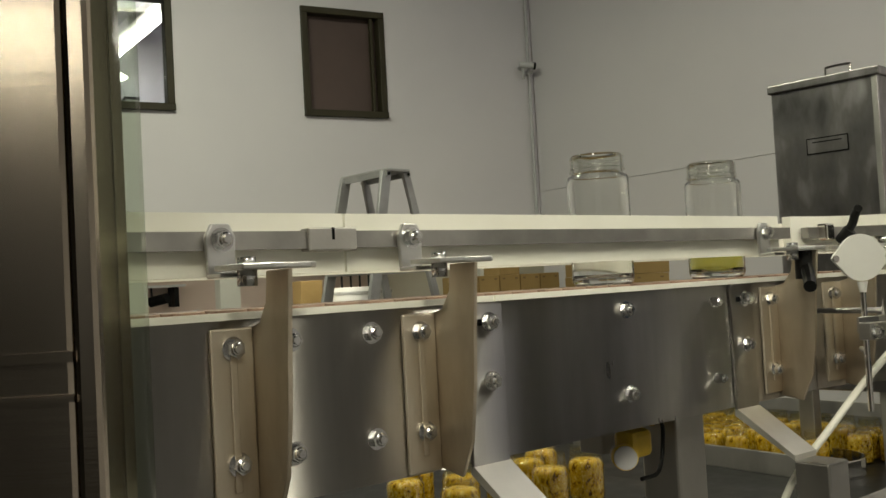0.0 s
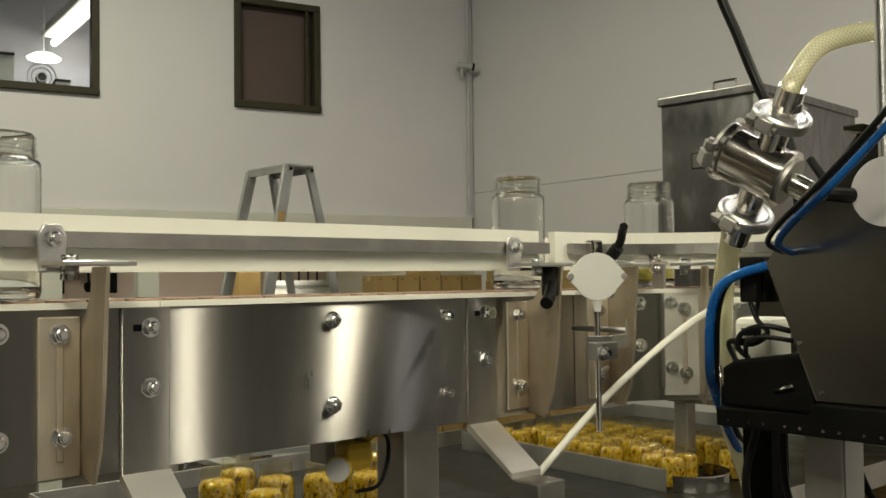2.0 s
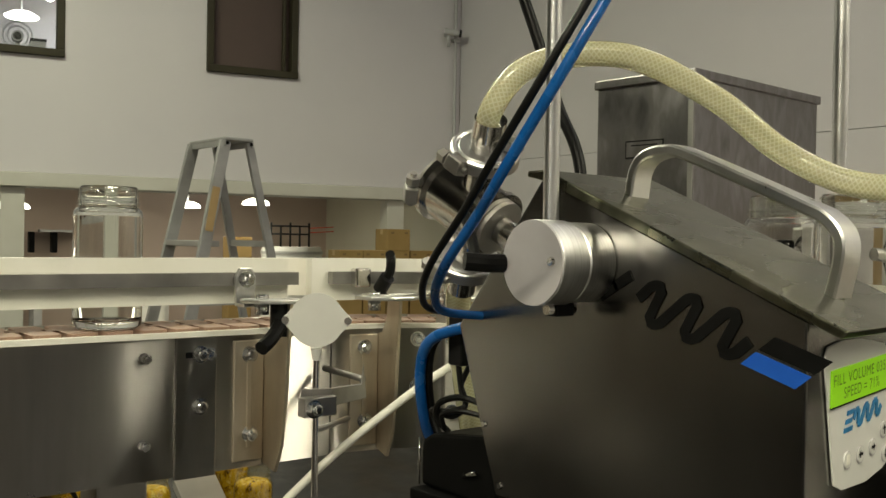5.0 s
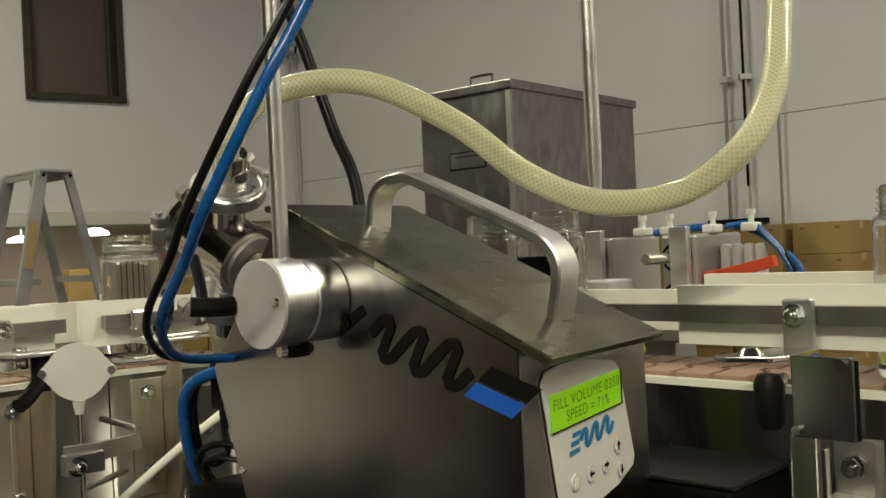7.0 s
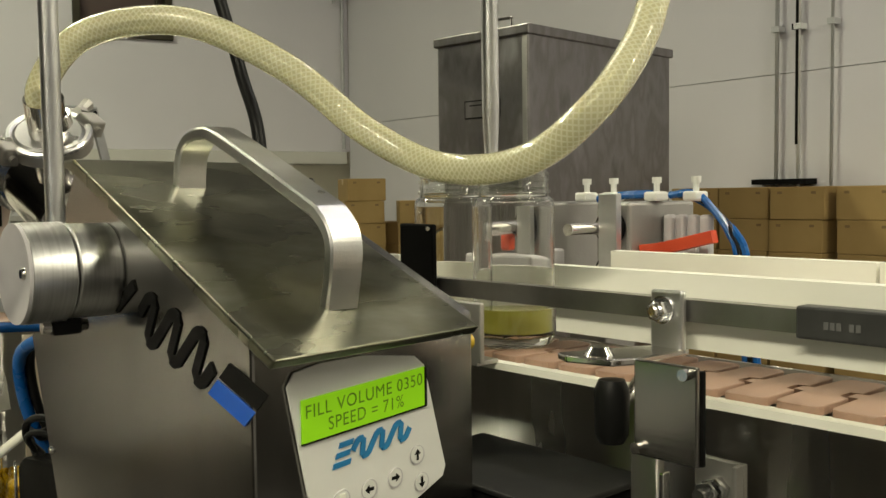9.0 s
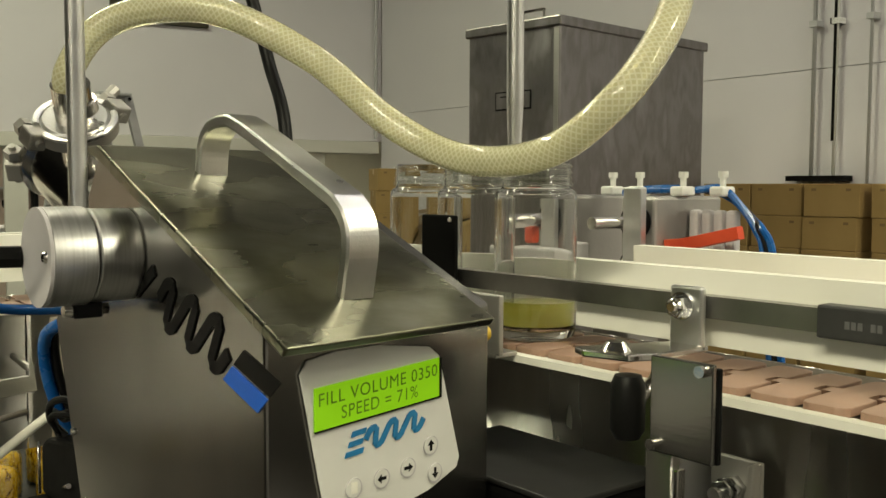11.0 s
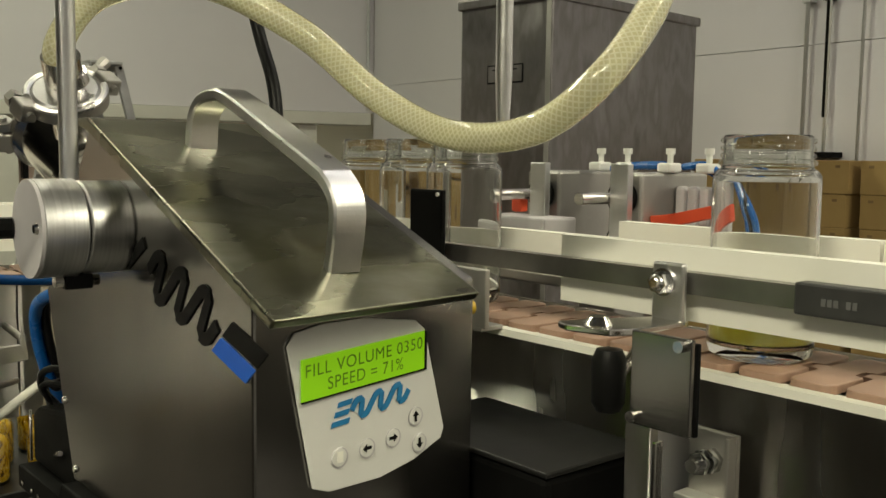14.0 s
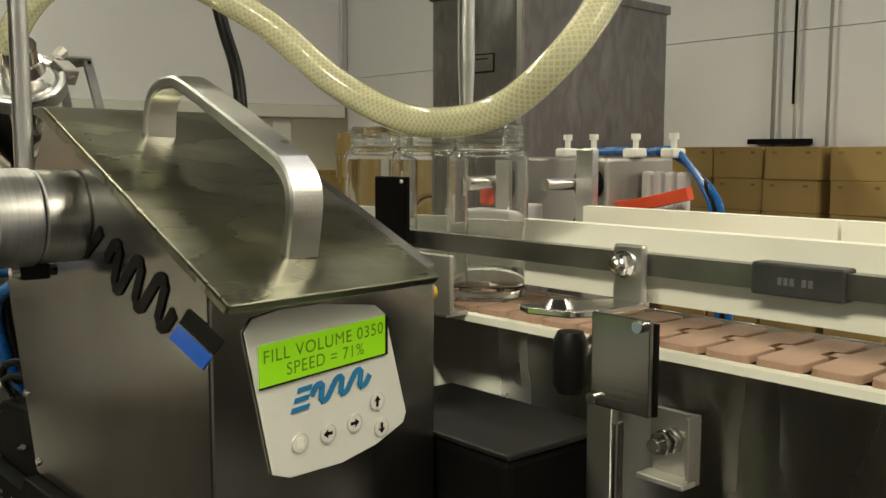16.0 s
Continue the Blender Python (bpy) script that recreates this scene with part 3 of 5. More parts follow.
# ---- conveyor hardware ----
def bolt_mesh(r, h, washer):
    bm = bmesh.new()
    bm_rod(bm, (0, 0.0, 0), (0, -0.0015, 0), washer, 20)
    bm_rod(bm, (0, -0.0015, 0), (0, -0.0015 - h, 0), r, 6)
    bm_rod(bm, (0, -0.0015 - h, 0), (0, -0.0024 - h, 0), r * 0.80, 14, r * 0.60)
    bm_rod(bm, (0, -0.0024 - h, 0), (0, -0.0044 - h, 0), r * 0.50, 10, r * 0.42)
    for f in bm.faces:
        f.smooth = False
    return finish(bm, "bolt", BOLT_STEEL)


BOLT, BOLT_SMALL = bolt_mesh(0.0058, 0.0050, 0.0074), bolt_mesh(0.0042, 0.0075, 0.0042)


def bolt(parent, m, small=False):
    ob = new("bolt", BOLT_SMALL if small else BOLT)
    ob.parent = parent
    ob.matrix_local = m @ pose(0, 0, 0, 0, random.uniform(0, 60), 0)
    return ob


FIN = [(0.0, 0.978), (-0.024, 0.974), (-0.036, 1.0), (-0.0415, 1.04), (-0.044, 1.075), (-0.049, 1.123), (-0.022, 1.123), (-0.021, 1.104), (-0.012, 1.091), (0.0, 1.089)]


def guide_bracket(s, z0=0.977, clamp=True, knob=False):
    """A bolted strip, an upright curved fin and a flat clamp plate that carries the guide rail."""
    p, a = lane(s, 0.0)
    br = thing("guide_bracket", "stained steel rail bracket with a curved fin bolted on the conveyor", "bracket", "rail brackets", pose(p.x, p.y, 0, 0, 0, math.degrees(a)))
    bm = bmesh.new()
    bm_box(bm, -0.0145, 0.0145, -0.003, 0, z0, 1.089, 0.0012)
    bm_box(bm, -0.0025, 0.0025, -0.0048, -0.003, z0 + 0.012, 1.08, 0.0008)
    part("strip", bm, BRACKET, br, "stained steel strip with a pressed rib")
    bm = bmesh.new()
    bm_prism(bm, FIN, 0.0148, 0.018, "x", 0.0008)
    part("fin", bm, BRACKET, br, "curved steel fin")
    bolt(br, pose(0, -0.003, 1.0765))
    bolt(br, pose(0.001, -0.003, 1.006))
    bm = bmesh.new()
    bm_prism(bm, [(-0.012, -0.045), (0.004, -0.052), (0.030, -0.050), (0.040, -0.040), (0.030, -0.031), (0.010, -0.026), (-0.010, -0.010), (-0.018, -0.020)], 1.1235, 1.127, "z", 0.0008)
    part("clamp_plate", bm, HANDLE_AL, br, "flat clamp plate")
    part("nut", one_rod((-0.004, -0.034, 1.114), (-0.004, -0.034, 1.1235), 0.0060, 6), BOLT_STEEL, br)
    part("stud", one_rod((-0.004, -0.034, 1.127), (-0.004, -0.034, 1.131), 0.0055, 6), BOLT_STEEL, br)
    if knob:
        bm = bmesh.new()
        bm_tube(bm, smooth_line([(0.012, -0.036, 1.118), (0.010, -0.040, 1.106), (-0.004, -0.050, 1.094), (-0.016, -0.057, 1.088)], 5), 0.0062, 10)
        bm_rod(bm, (0.012, -0.036, 1.095), (0.012, -0.036, 1.123), 0.0085, 14)
        part("lever", bm, BLACK, br, "black clamping lever")
    if clamp:
        rail_clamp(br, -0.006)
    return br


def rail_clamp(parent, x):
    bm = bmesh.new()
    bm_prism(bm, [(x - 0.009, 1.122), (x + 0.009, 1.122), (x + 0.010, 1.145), (x + 0.006, 1.153), (x - 0.006, 1.153), (x - 0.010, 1.145)], -0.0065, -0.0025, "y", 0.001)
    bm_box(bm, x - 0.009, x + 0.009, -0.022, -0.003, 1.1195, 1.1225, 0.0008)
    clamp = part("rail_clamp", bm, HANDLE_AL, parent, "rounded steel rail clamp")
    bolt(clamp, pose(x, -0.0065, 1.143))
    return clamp


for s in (-0.440, -0.292, -0.147):
    guide_bracket(s)
guide_bracket(0.300, 0.982, True, True)
guide_bracket(XE + 0.030, 0.982, False)
guide_bracket(XE + 0.135, 0.982, False)
bolt(CONV, pose(0.262, 0.0, 1.079))
for x, small in ((-0.405, False), (-0.250, False), (-0.187, False), (0.080, False), (0.206, True)):
    for z in (1.0785, 1.0065):
        bolt(CONV, pose(x, 0.0, z), small)
for s in (XE + 0.085, XE + 0.19, s_of_y(-0.30)):
    for z in (1.083, 1.037):
        p, a = lane(s, 0.0)
        bolt(CONV, pose(p.x, p.y, z, 0, 0, math.degrees(a)))


def splice(s, length, label, mat):
    p, a = lane(s, 0.0)
    sp = thing("rail_sleeve", label, "rail sleeve", "rail sleeves", pose(p.x, p.y, 0, 0, 0, math.degrees(a)))
    part("sleeve", one_box(-length / 2, length / 2, -0.0045, 0.0065, 1.135, 1.1505, 0.0012), mat, sp)
    if mat is STEEL_DULL:
        part("slot", one_box(-0.001, 0.001, -0.0048, -0.004, 1.1425, 1.1505), BLACK_METAL, sp)
    else:
        for k in range(6):
            if k != 3:
                part("print", one_box(-0.009 + k * 0.003, -0.0068 + k * 0.003, -0.0049, -0.0045, 1.1405, 1.1440), PRINT_FAINT, sp)
    return sp


splice(-0.216, 0.038, "steel sleeve joining two lengths of guide rail", STEEL_DULL)
splice(s_of_y(-0.648), 0.046, "dark plastic rail sleeve with small pale print", SLEEVE)


def foot_plate(x):
    f = thing("support_foot", "bent bright steel support bracket on the conveyor side", "support bracket", "support brackets", pose(x, 0, 0))
    bm = bmesh.new()
    bm_box(bm, -0.0185, 0.0185, -0.0035, 0.0, 0.972, 1.094, 0.001)
    part("upright", bm, STEEL_V, f)
    bm = bmesh.new()
    bm_prism(bm, [(0.0, 0.974), (-0.0035, 0.974), (-0.060, 0.936), (-0.060, 0.931), (0.0, 0.968)], -0.0185, 0.0185, "x")
    part("flange", bm, FLANGE, f, "slanted bright flange")
    part("leg", one_box(-0.017, 0.017, -0.092, -0.058, 0.0, 0.931, 0.002), STEEL_DULL, f)
    for z in (1.079, 1.035):
        bolt(f, pose(0.003, -0.0035, z))
    part("slot", one_box(-0.010, -0.004, -0.0039, -0.003, 1.0765, 1.0815), BLACK_METAL, f)
    return f


foot_plate(-0.085)
foot_plate(0.251)


def corner_plate():
    """A bright cover bent round the corner, and the flat steel strap over it."""
    c = thing("corner_cover", "bright bent steel cover plate on the conveyor corner", "cover plate")
    part("sheet", lane_bar(XE + 0.112, XE + 0.185, -0.0035, -0.0005, 0.982, 1.099), FLANGE, c)
    for s in (XE + 0.12, XE + 0.178):
        p, a = lane(s, -0.0035)
        for z in (1.083, 1.012):
            bolt(c, pose(p.x, p.y, z, 0, 0, math.degrees(a)))


corner_plate()


def lever_clamp():
    """The clamp with a black lever on the corner's rail, on a slotted arm."""
    c = thing("rail_clamp_arm", "steel rail clamp arm with a black clamping lever", "clamp")
    bm = bmesh.new()
    bm_tube(bm, smooth_line([(0.432, -0.018, 1.140), (0.434, -0.025, 1.149), (0.431, -0.031, 1.160), (0.425, -0.038, 1.166)], 5), 0.0046, 10)
    bm_rod(bm, (0.432, -0.012, 1.132), (0.432, -0.024, 1.144), 0.007, 14)
    part("lever", bm, BLACK, c, "black clamping lever")
    part("block", one_box(0.405, 0.422, -0.012, 0.0, 1.134, 1.152, 0.002), STEEL_SHINY, c)
    part("arm", one_box(0.405, 0.505, -0.036, -0.022, 1.1255, 1.129, 0.001), STEEL_SHINY, c)
    part("post", one_box(0.492, 0.497, -0.038, -0.022, 0.99, 1.1255, 0.001), STEEL_DULL, c)
    part("nut", one_rod((0.488, -0.03, 1.129), (0.488, -0.03, 1.136), 0.007, 6), STEEL_SHINY, c)
    part("nut", one_rod((0.488, -0.03, 1.116), (0.488, -0.03, 1.1255), 0.007, 6), STEEL_SHINY, c)


lever_clamp()


def sensor_stand():
    """The white reflector disc on a rod, held by a bent bracket."""
    s = thing("reflector_stand", "round white reflector disc on a thin steel rod", "reflector")
    face = pose(0.316, -0.092, 1.113, 0, 0, -36)
    bm = bmesh.new()
    pts = []
    for k in range(48):
        a = k * math.tau / 48
        r = 0.0222 + 0.0066 * max(0, math.cos(2 * a)) ** 10
        pts.append((r * math.cos(a), r * math.sin(a)))
    bm_prism(bm, pts, -0.002, 0.002, "y", 0.0006)
    bmesh.ops.transform(bm, matrix=face, verts=bm.verts)
    part("disc", bm, WHITE_PANEL, s, "white round reflector with two ears")
    for e in (-0.0255, 0.0255):
        bm = one_rod((e, -0.002, 0), (e, -0.004, 0), 0.003, 10)
        bmesh.ops.transform(bm, matrix=face, verts=bm.verts)
        part("screw", bm, STEEL_SHINY, s)
    part("neck", one_rod((0.316, -0.092, 1.090), (0.316, -0.092, 1.080), 0.005, 12, 0.003), WHITE_PANEL, s)
    part("rod", one_rod((0.316, -0.092, 0.968), (0.316, -0.092, 1.086), 0.0028, 12), STEEL_SHINY, s)
    bm = bmesh.new()
    bm_tube(bm, [(0.302, -0.092, 1.050), (0.326, -0.099, 1.050), (0.366, -0.086, 1.050), (0.366, -0.086, 1.073)], 0, flat=(0.0075, 0.0012, (0, 0, 1)))
    part("bent_bracket", bm, STEEL_DULL, s, "bent bright strap bracket")
    part("block", one_box(0.298, 0.328, -0.106, -0.094, 1.036, 1.052, 0.001), STEEL_DULL, s)
    bolt(s, pose(0.306, -0.106, 1.043))
    part("arm", one_rod((0.316, -0.092, 1.022), (0.368, -0.060, 1.022), 0.0025, 10), STEEL_DULL, s)
    part("link", one_rod((0.366, -0.086, 1.060), (0.372, -0.012, 1.060), 0.003, 8), STEEL_DULL, s)


sensor_stand()


def guide_post():
    """The rail post in front of the second straight: flat plate, knob, channel and stud."""
    g = thing("rail_post", "steel rail support post with a black knob", "support post")
    part("plate", one_box(0.509, 0.512, -0.606, -0.571, 1.079, 1.125, 0.0008), STEEL_H, g)
    part("edge_strip", one_box(0.512, 0.515, -0.607, -0.604, 1.079, 1.123, 0.0006), BLACK_METAL, g)
    part("channel", one_box(0.510, 0.516, -0.584, -0.568, 0.93, 1.079, 0.001), STEEL_V, g)
    part("channel", one_box(0.506, 0.512, -0.590, -0.5875, 0.93, 1.074, 0.0006), STEEL_SHINY, g)
    for y, z in ((-0.6005, 1.1215), (-0.574, 1.083)):
        part("screw", one_rod((0.509, y, z), (0.5055, y, z), 0.0028, 12), STEEL_SHINY, g)
    bm = bmesh.new()
    bm_lathe(bm, [(0, -0.0165), (0.006, -0.0155), (0.0085, -0.011), (0.0088, 0.010), (0.0065, 0.0155), (0, 0.0165)], 18, pose(0.508, -0.5585, 1.098))
    part("knob", bm, BLACK, g, "black oblong plastic knob")
    part("neck", one_rod((0.516, -0.558, 1.098), (0.530, -0.558, 1.110), 0.003, 8), STEEL_SHINY, g)
    bm = bmesh.new()
    bm_prism(bm, [(0.500, -0.536), (0.505, -0.526), (0.530, -0.536), (0.562, -0.548), (0.562, -0.566), (0.520, -0.566), (0.506, -0.560)], 1.120, 1.1235, "z", 0.0008)
    part("clamp_plate", bm, STEEL_SHINY, g)
    part("washer", one_rod((0.515, -0.545, 1.1235), (0.515, -0.545, 1.1275), 0.008, 18, 0.005), STEEL_SHINY, g)
    bm = bmesh.new()
    bm_box(bm, 0.5555, 0.560, -0.566, -0.546, 1.120, 1.1535, 0.0015)
    clamp = part("rail_clamp", bm, HANDLE_AL, g, "steel rail clamp with a bolt")
    bolt(clamp, pose(0.5555, -0.554, 1.143, 0, 0, -90))
    angle = part("angle", one_box(0.552, 0.5555, -0.604, -0.576, 1.036, 1.072, 0.0008), STEEL_DULL, g, "bent steel angle")
    part("lip", one_box(0.540, 0.5518, -0.604, -0.576, 1.036, 1.039, 0.0006), FLANGE, angle)
    part("cheek", one_box(0.545, 0.5518, -0.604, -0.6015, 1.0395, 1.072, 0.0006), STEEL_DULL, angle)
    part("stud", one_rod((0.552, -0.590, 1.057), (0.534, -0.590, 1.057), 0.0034, 14), BOLT_STEEL, g)
    part("nut", one_rod((0.552, -0.590, 1.057), (0.5445, -0.590, 1.057), 0.0068, 6), BOLT_STEEL, g)
    part("nut", one_rod((0.544, -0.590, 1.057), (0.539, -0.590, 1.057), 0.0060, 6), BOLT_STEEL, g)


guide_post()


def gate_plates():
    g = thing("gate_plate", "black gate plate with a small steel plate beside the rail", "gate plate")
    part("plate", one_box(0.553, 0.557, -0.373, -0.338, 1.120, 1.185, 0.0012), BLACK_METAL, g)
    part("screw", one_rod((0.553, -0.370, 1.182), (0.551, -0.370, 1.182), 0.0015, 8), STEEL_SHINY, g)
    part("holder", one_box(0.5435, 0.5475, -0.428, -0.396, 1.100, 1.1375, 0.001), STEEL_DULL, g, "small worn steel plate")
    part("foot", one_box(0.5435, 0.562, -0.425, -0.345, 1.098, 1.101, 0.0005), STEEL_DULL, g)


gate_plates()


def pneumatic_gate():
    """Two cylinders on blocks behind the belt, with white fittings and air hoses."""
    g = thing("pneumatic_gate", "aluminium pneumatic jar gate with white fittings and blue hoses", "pneumatic gate")
    part("base", one_box(0.70, 0.86, -0.46, -0.20, 1.105, 1.118, 0.002), STEEL_DULL, g)
    for y0, y1 in ((-0.285, -0.245), (-0.375, -0.340)):
        block = part("block", one_box(0.760, 0.850, y0, y1, 1.118, 1.197, 0.003), STEEL_DULL, g, "machined aluminium block")
        part("front_plate", one_box(0.735, 0.742, y0 - 0.006, y0 + 0.012, 1.118, 1.204, 0.001), HANDLE_AL, g)
        for z in (1.140, 1.176):
            ym = (y0 + y1) / 2
            part("collar", one_rod((0.760, ym, z), (0.754, ym, z), 0.0135, 24), BLACK_METAL, block)
            part("collar_ring", one_rod((0.755, ym, z), (0.750, ym, z), 0.0095, 20), STEEL_SHINY, block)
            part("piston_rod", one_rod((0.750, ym, z), (0.705, ym, z), 0.005, 12), STEEL_SHINY, g)
    part("bar", one_box(0.71, 0.75, -0.315, -0.235, 1.142, 1.158, 0.002), GREY_CAP, g)
    part("stop_bar", one_tube([(0.775, -0.375, 1.157), (0.78, -0.395, 1.160), (0.78, -0.440, 1.170)], 0, flat=(0.005, 0.004, (0, 0, 1))), RED_PLASTIC, g, "orange-red plastic bar")
    part("tab", one_box(0.735, 0.745, -0.262, -0.25, 1.160, 1.172, 0.002), RED_PLASTIC, g)
    for y in (-0.297, -0.327, -0.372, -0.41):
        bm = bmesh.new()
        bm_box(bm, 0.79, 0.808, y - 0.0065, y + 0.0065, 1.197, 1.205, 0.002)
        bm_rod(bm, (0.80, y, 1.205), (0.80, y, 1.212), 0.0025, 10)
        bm_rod(bm, (0.80, y, 1.212), (0.80, y, 1.217), 0.004, 12)
        part("fitting", bm, WHITE_PANEL, g, "white push-in fitting")
    part("air_hose", one_tube([(0.80, -0.31, 1.199), (0.80, -0.335, 1.202), (0.80, -0.367, 1.203)], 0.0035, 8, 6), BLUE_HOSE, g)
    for k, mat in enumerate((BLUE_HOSE, BLACK, BLUE_HOSE)):
        o = k * 0.005
        part("air_hose", one_tube([(0.80 + o, -0.385 - o, 1.202), (0.80 + o, -0.410 - o * 0.5, 1.203 - o), (0.80 + o, -0.428 - o * 0.5, 1.188 - o), (0.80, -0.440 - o * 0.6, 1.172), (0.80, -0.448 - o * 0.8, 1.150), (0.81, -0.450 - o, 1.06)], 0.0030, 8, 6), mat, g)
    pleats = bmesh.new()
    for k in range(5):
        bm_box(pleats, 0.802, 0.812, -0.420 + k * 0.0115, -0.4105 + k * 0.0115, 1.118, 1.186, 0.003)
    part("bellows", pleats, GREY_CAP, g, "grey pleated cover")
    part("stand", one_box(0.76, 0.80, -0.35, -0.31, 0.0, 1.105, 0.002), STEEL_DULL, g)


pneumatic_gate()


# ---- the filling machine ----
def filler():
    f = thing("filling_machine", "stainless steel filling machine with sloped lid and keypad", "filling machine")
    x0, x1 = 0.333, 0.467
    skew = Matrix(((1, 0, 0, 0), (0.12, 1, 0, -0.12 * 0.335), (0, 0, 1, 0), (0, 0, 0, 1)))
    side = [(-0.519, 1.146), (-0.341, 1.219), (-0.335, 1.219), (-0.256, 1.122), (-0.297, 1.012), (-0.519, 1.012)]
    bm = bmesh.new()
    bm_prism(bm, side, x0, x1, "x", 0.0015)
    bmesh.ops.transform(bm, matrix=skew, verts=bm.verts)
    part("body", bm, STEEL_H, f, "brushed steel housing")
    lid = bmesh.new()
    bm_prism(lid, [(-0.541, 1.1425), (-0.341, 1.2255), (-0.325, 1.2255), (-0.325, 1.2215), (-0.3415, 1.2195), (-0.537, 1.1385)], x0 - 0.003, x1 - 0.017, "x", 0.0012)
    bmesh.ops.transform(lid, matrix=skew, verts=lid.verts)
    lid_ob = part("lid", lid, LID, f, "worn sloped steel lid")
    q = [(0.386, -0.504, 1.155), (0.386, -0.5083, 1.176), (0.386, -0.5073, 1.187), (0.386, -0.500, 1.1955), (0.386, -0.486, 1.2025), (0.385, -0.412, 1.2335), (0.384, -0.395, 1.2375), (0.383, -0.3805, 1.2345), (0.382, -0.3735, 1.225), (0.382, -0.3705, 1.207)]
    part("handle", one_tube(q, 0.0, n=6, flat=(0.0086, 0.0033, (1, 0, 0))), HANDLE_AL, lid_ob, "bent flat aluminium lifting handle")
    # the round hub on the flank that clamps the upright rod
    hub = bmesh.new()
    for a, b, r in ((0.289, 0.3105, 0.0245), (0.3115, 0.333, 0.0235)):
        bm_lathe(hub, [(0, a), (r - 0.001, a), (r, a + 0.001), (r, b - 0.001), (r - 0.001, b), (0, b)], 40, pose(0, -0.376, 1.169, 0, 90, 0))
    hub_ob = part("hub", hub, ALUMINIUM, f, "turned aluminium clamp hub")
    part("cap", one_rod((0.2895, -0.376, 1.169), (0.2878, -0.376, 1.169), 0.0243, 40), GREY_CAP, hub_ob, "matt grey end cap")
    part("screw", one_rod((0.288, -0.392, 1.170), (0.2862, -0.392, 1.170), 0.003, 14, 0.0022), STEEL_SHINY, hub_ob)
    part("lug", one_box(0.304, 0.318, -0.381, -0.371, 1.138, 1.146, 0.001), BLACK, hub_ob)
    part("lug_screw", one_rod((0.300, -0.376, 1.142), (0.322, -0.376, 1.142), 0.003, 10), STEEL_SHINY, hub_ob)
    lever = one_tube([(0.288, -0.352, 1.168), (0.278, -0.349, 1.168), (0.266, -0.343, 1.169)], 0.0055, 10, 4)
    part("lever", lever, BLACK, hub_ob, "black clamping lever")
    part("lever_arm", one_tube([(0.272, -0.346, 1.170), (0.276, -0.338, 1.180), (0.280, -0.326, 1.196)], 0.0032, 8, 4), BLACK, hub_ob)
    part("rod", one_rod((0.312, -0.366, 1.190), (0.309, -0.366, 2.3), 0.0047, 24), HANDLE_AL, f, "polished upright rod")
    # keypad
    y = -0.5195
    pad = bmesh.new()
    bm_prism(pad, [(0.3490, 1.1265), (0.3530, 1.1320), (0.368, 1.1342), (0.392, 1.1340), (0.424, 1.1295), (0.4305, 1.1245), (0.4445, 1.0735), (0.4425, 1.0685), (0.424, 1.0615), (0.402, 1.0578), (0.372, 1.0585), (0.3625, 1.0622)], y - 0.0012, y, "y", 0.0004)
    keypad = part("keypad", pad, WHITE_PANEL, f, "white membrane keypad")
    keypad.data.transform(skew)
    rise = Matrix(((1, 0, 0, 0), (0, 1, 0, 0), (0.05, 0, 1, -0.05 * 0.3555), (0, 0, 0, 1)))

    def printed(name, bm, mat, parent, label=""):
        bmesh.ops.transform(bm, matrix=skew, verts=bm.verts)
        return part(name, bm, mat, parent, label)

    for name, b, mat, label in (("display", (0.3560, 0.4300, y - 0.0020, y - 0.0012, 1.1016, 1.1200), LCD_GLOW, "glowing green text display"), ("display_edge", (0.4296, 0.4312, y - 0.0022, y - 0.0012, 1.1016, 1.1200), DARK_PRINT, ""), ("display_edge", (0.3560, 0.4312, y - 0.0022, y - 0.0012, 1.1010, 1.1018), DARK_PRINT, "")):
        bm = one_box(*b)
        bmesh.ops.transform(bm, matrix=rise, verts=bm.verts)
        printed(name, bm, mat, keypad, label)
    for text, z, x, want in (("FILL VOLUME 0350", 1.1120, 0.3575, 0.0705), ("SPEED = 71%", 1.1045, 0.3700, 0.0455)):
        cu = bpy.data.curves.new("display_text", "FONT")
        cu.body, cu.size, cu.space_character = text, 0.0080, 1.1
        tmp = new("display_text", cu)
        bpy.context.view_layer.update()
        me = bpy.data.meshes.new_from_object(tmp.evaluated_get(bpy.context.evaluated_depsgraph_get()))
        wide = max(v.co.x for v in me.vertices)
        bpy.data.objects.remove(tmp)
        me.transform(skew @ rise @ pose(x, y - 0.0022, z, 90, 0, 0) @ Matrix.Diagonal((want / wide, 1, 1, 1)))
        me.materials.clear()
        me.materials.append(LCD_INK)
        tx = new("display_text", me)
        tx.parent = keypad
        tagged(tx, "dark display characters")

    def wave(start, along, across, turns, r, mat, parent, label, name="mark"):
        """A flat wavy stroke, the brand mark's stand-in."""
        pts = []
        for k in range(turns * 12 + 1):
            u = k / (turns * 12)
            pts.append(start + along * u + across * (0.5 + 0.5 * math.tanh(2.2 * math.sin(u * turns * math.tau)) / math.tanh(2.2)))
        bm = bmesh.new()
        bm_tube(bm, pts, 0, flat=(r, 0.0003, along.cross(across).cross(along)))
        return part(name, bm, mat, parent, label)

    # brand mark on the keypad: a slanted blue wave with a bar before it
    o = Vector((0.3725, y - 0.0016 + 0.0045, 1.0880))
    wave(o + Vector((0.010, 0.0012, 0.0010)), Vector((0.0355, 0.0043, 0.0035)), Vector((0.0035, 0.0004, 0.0085)), 3, 0.0015, BLUE_LIGHT, keypad, "slanted blue brand wave")
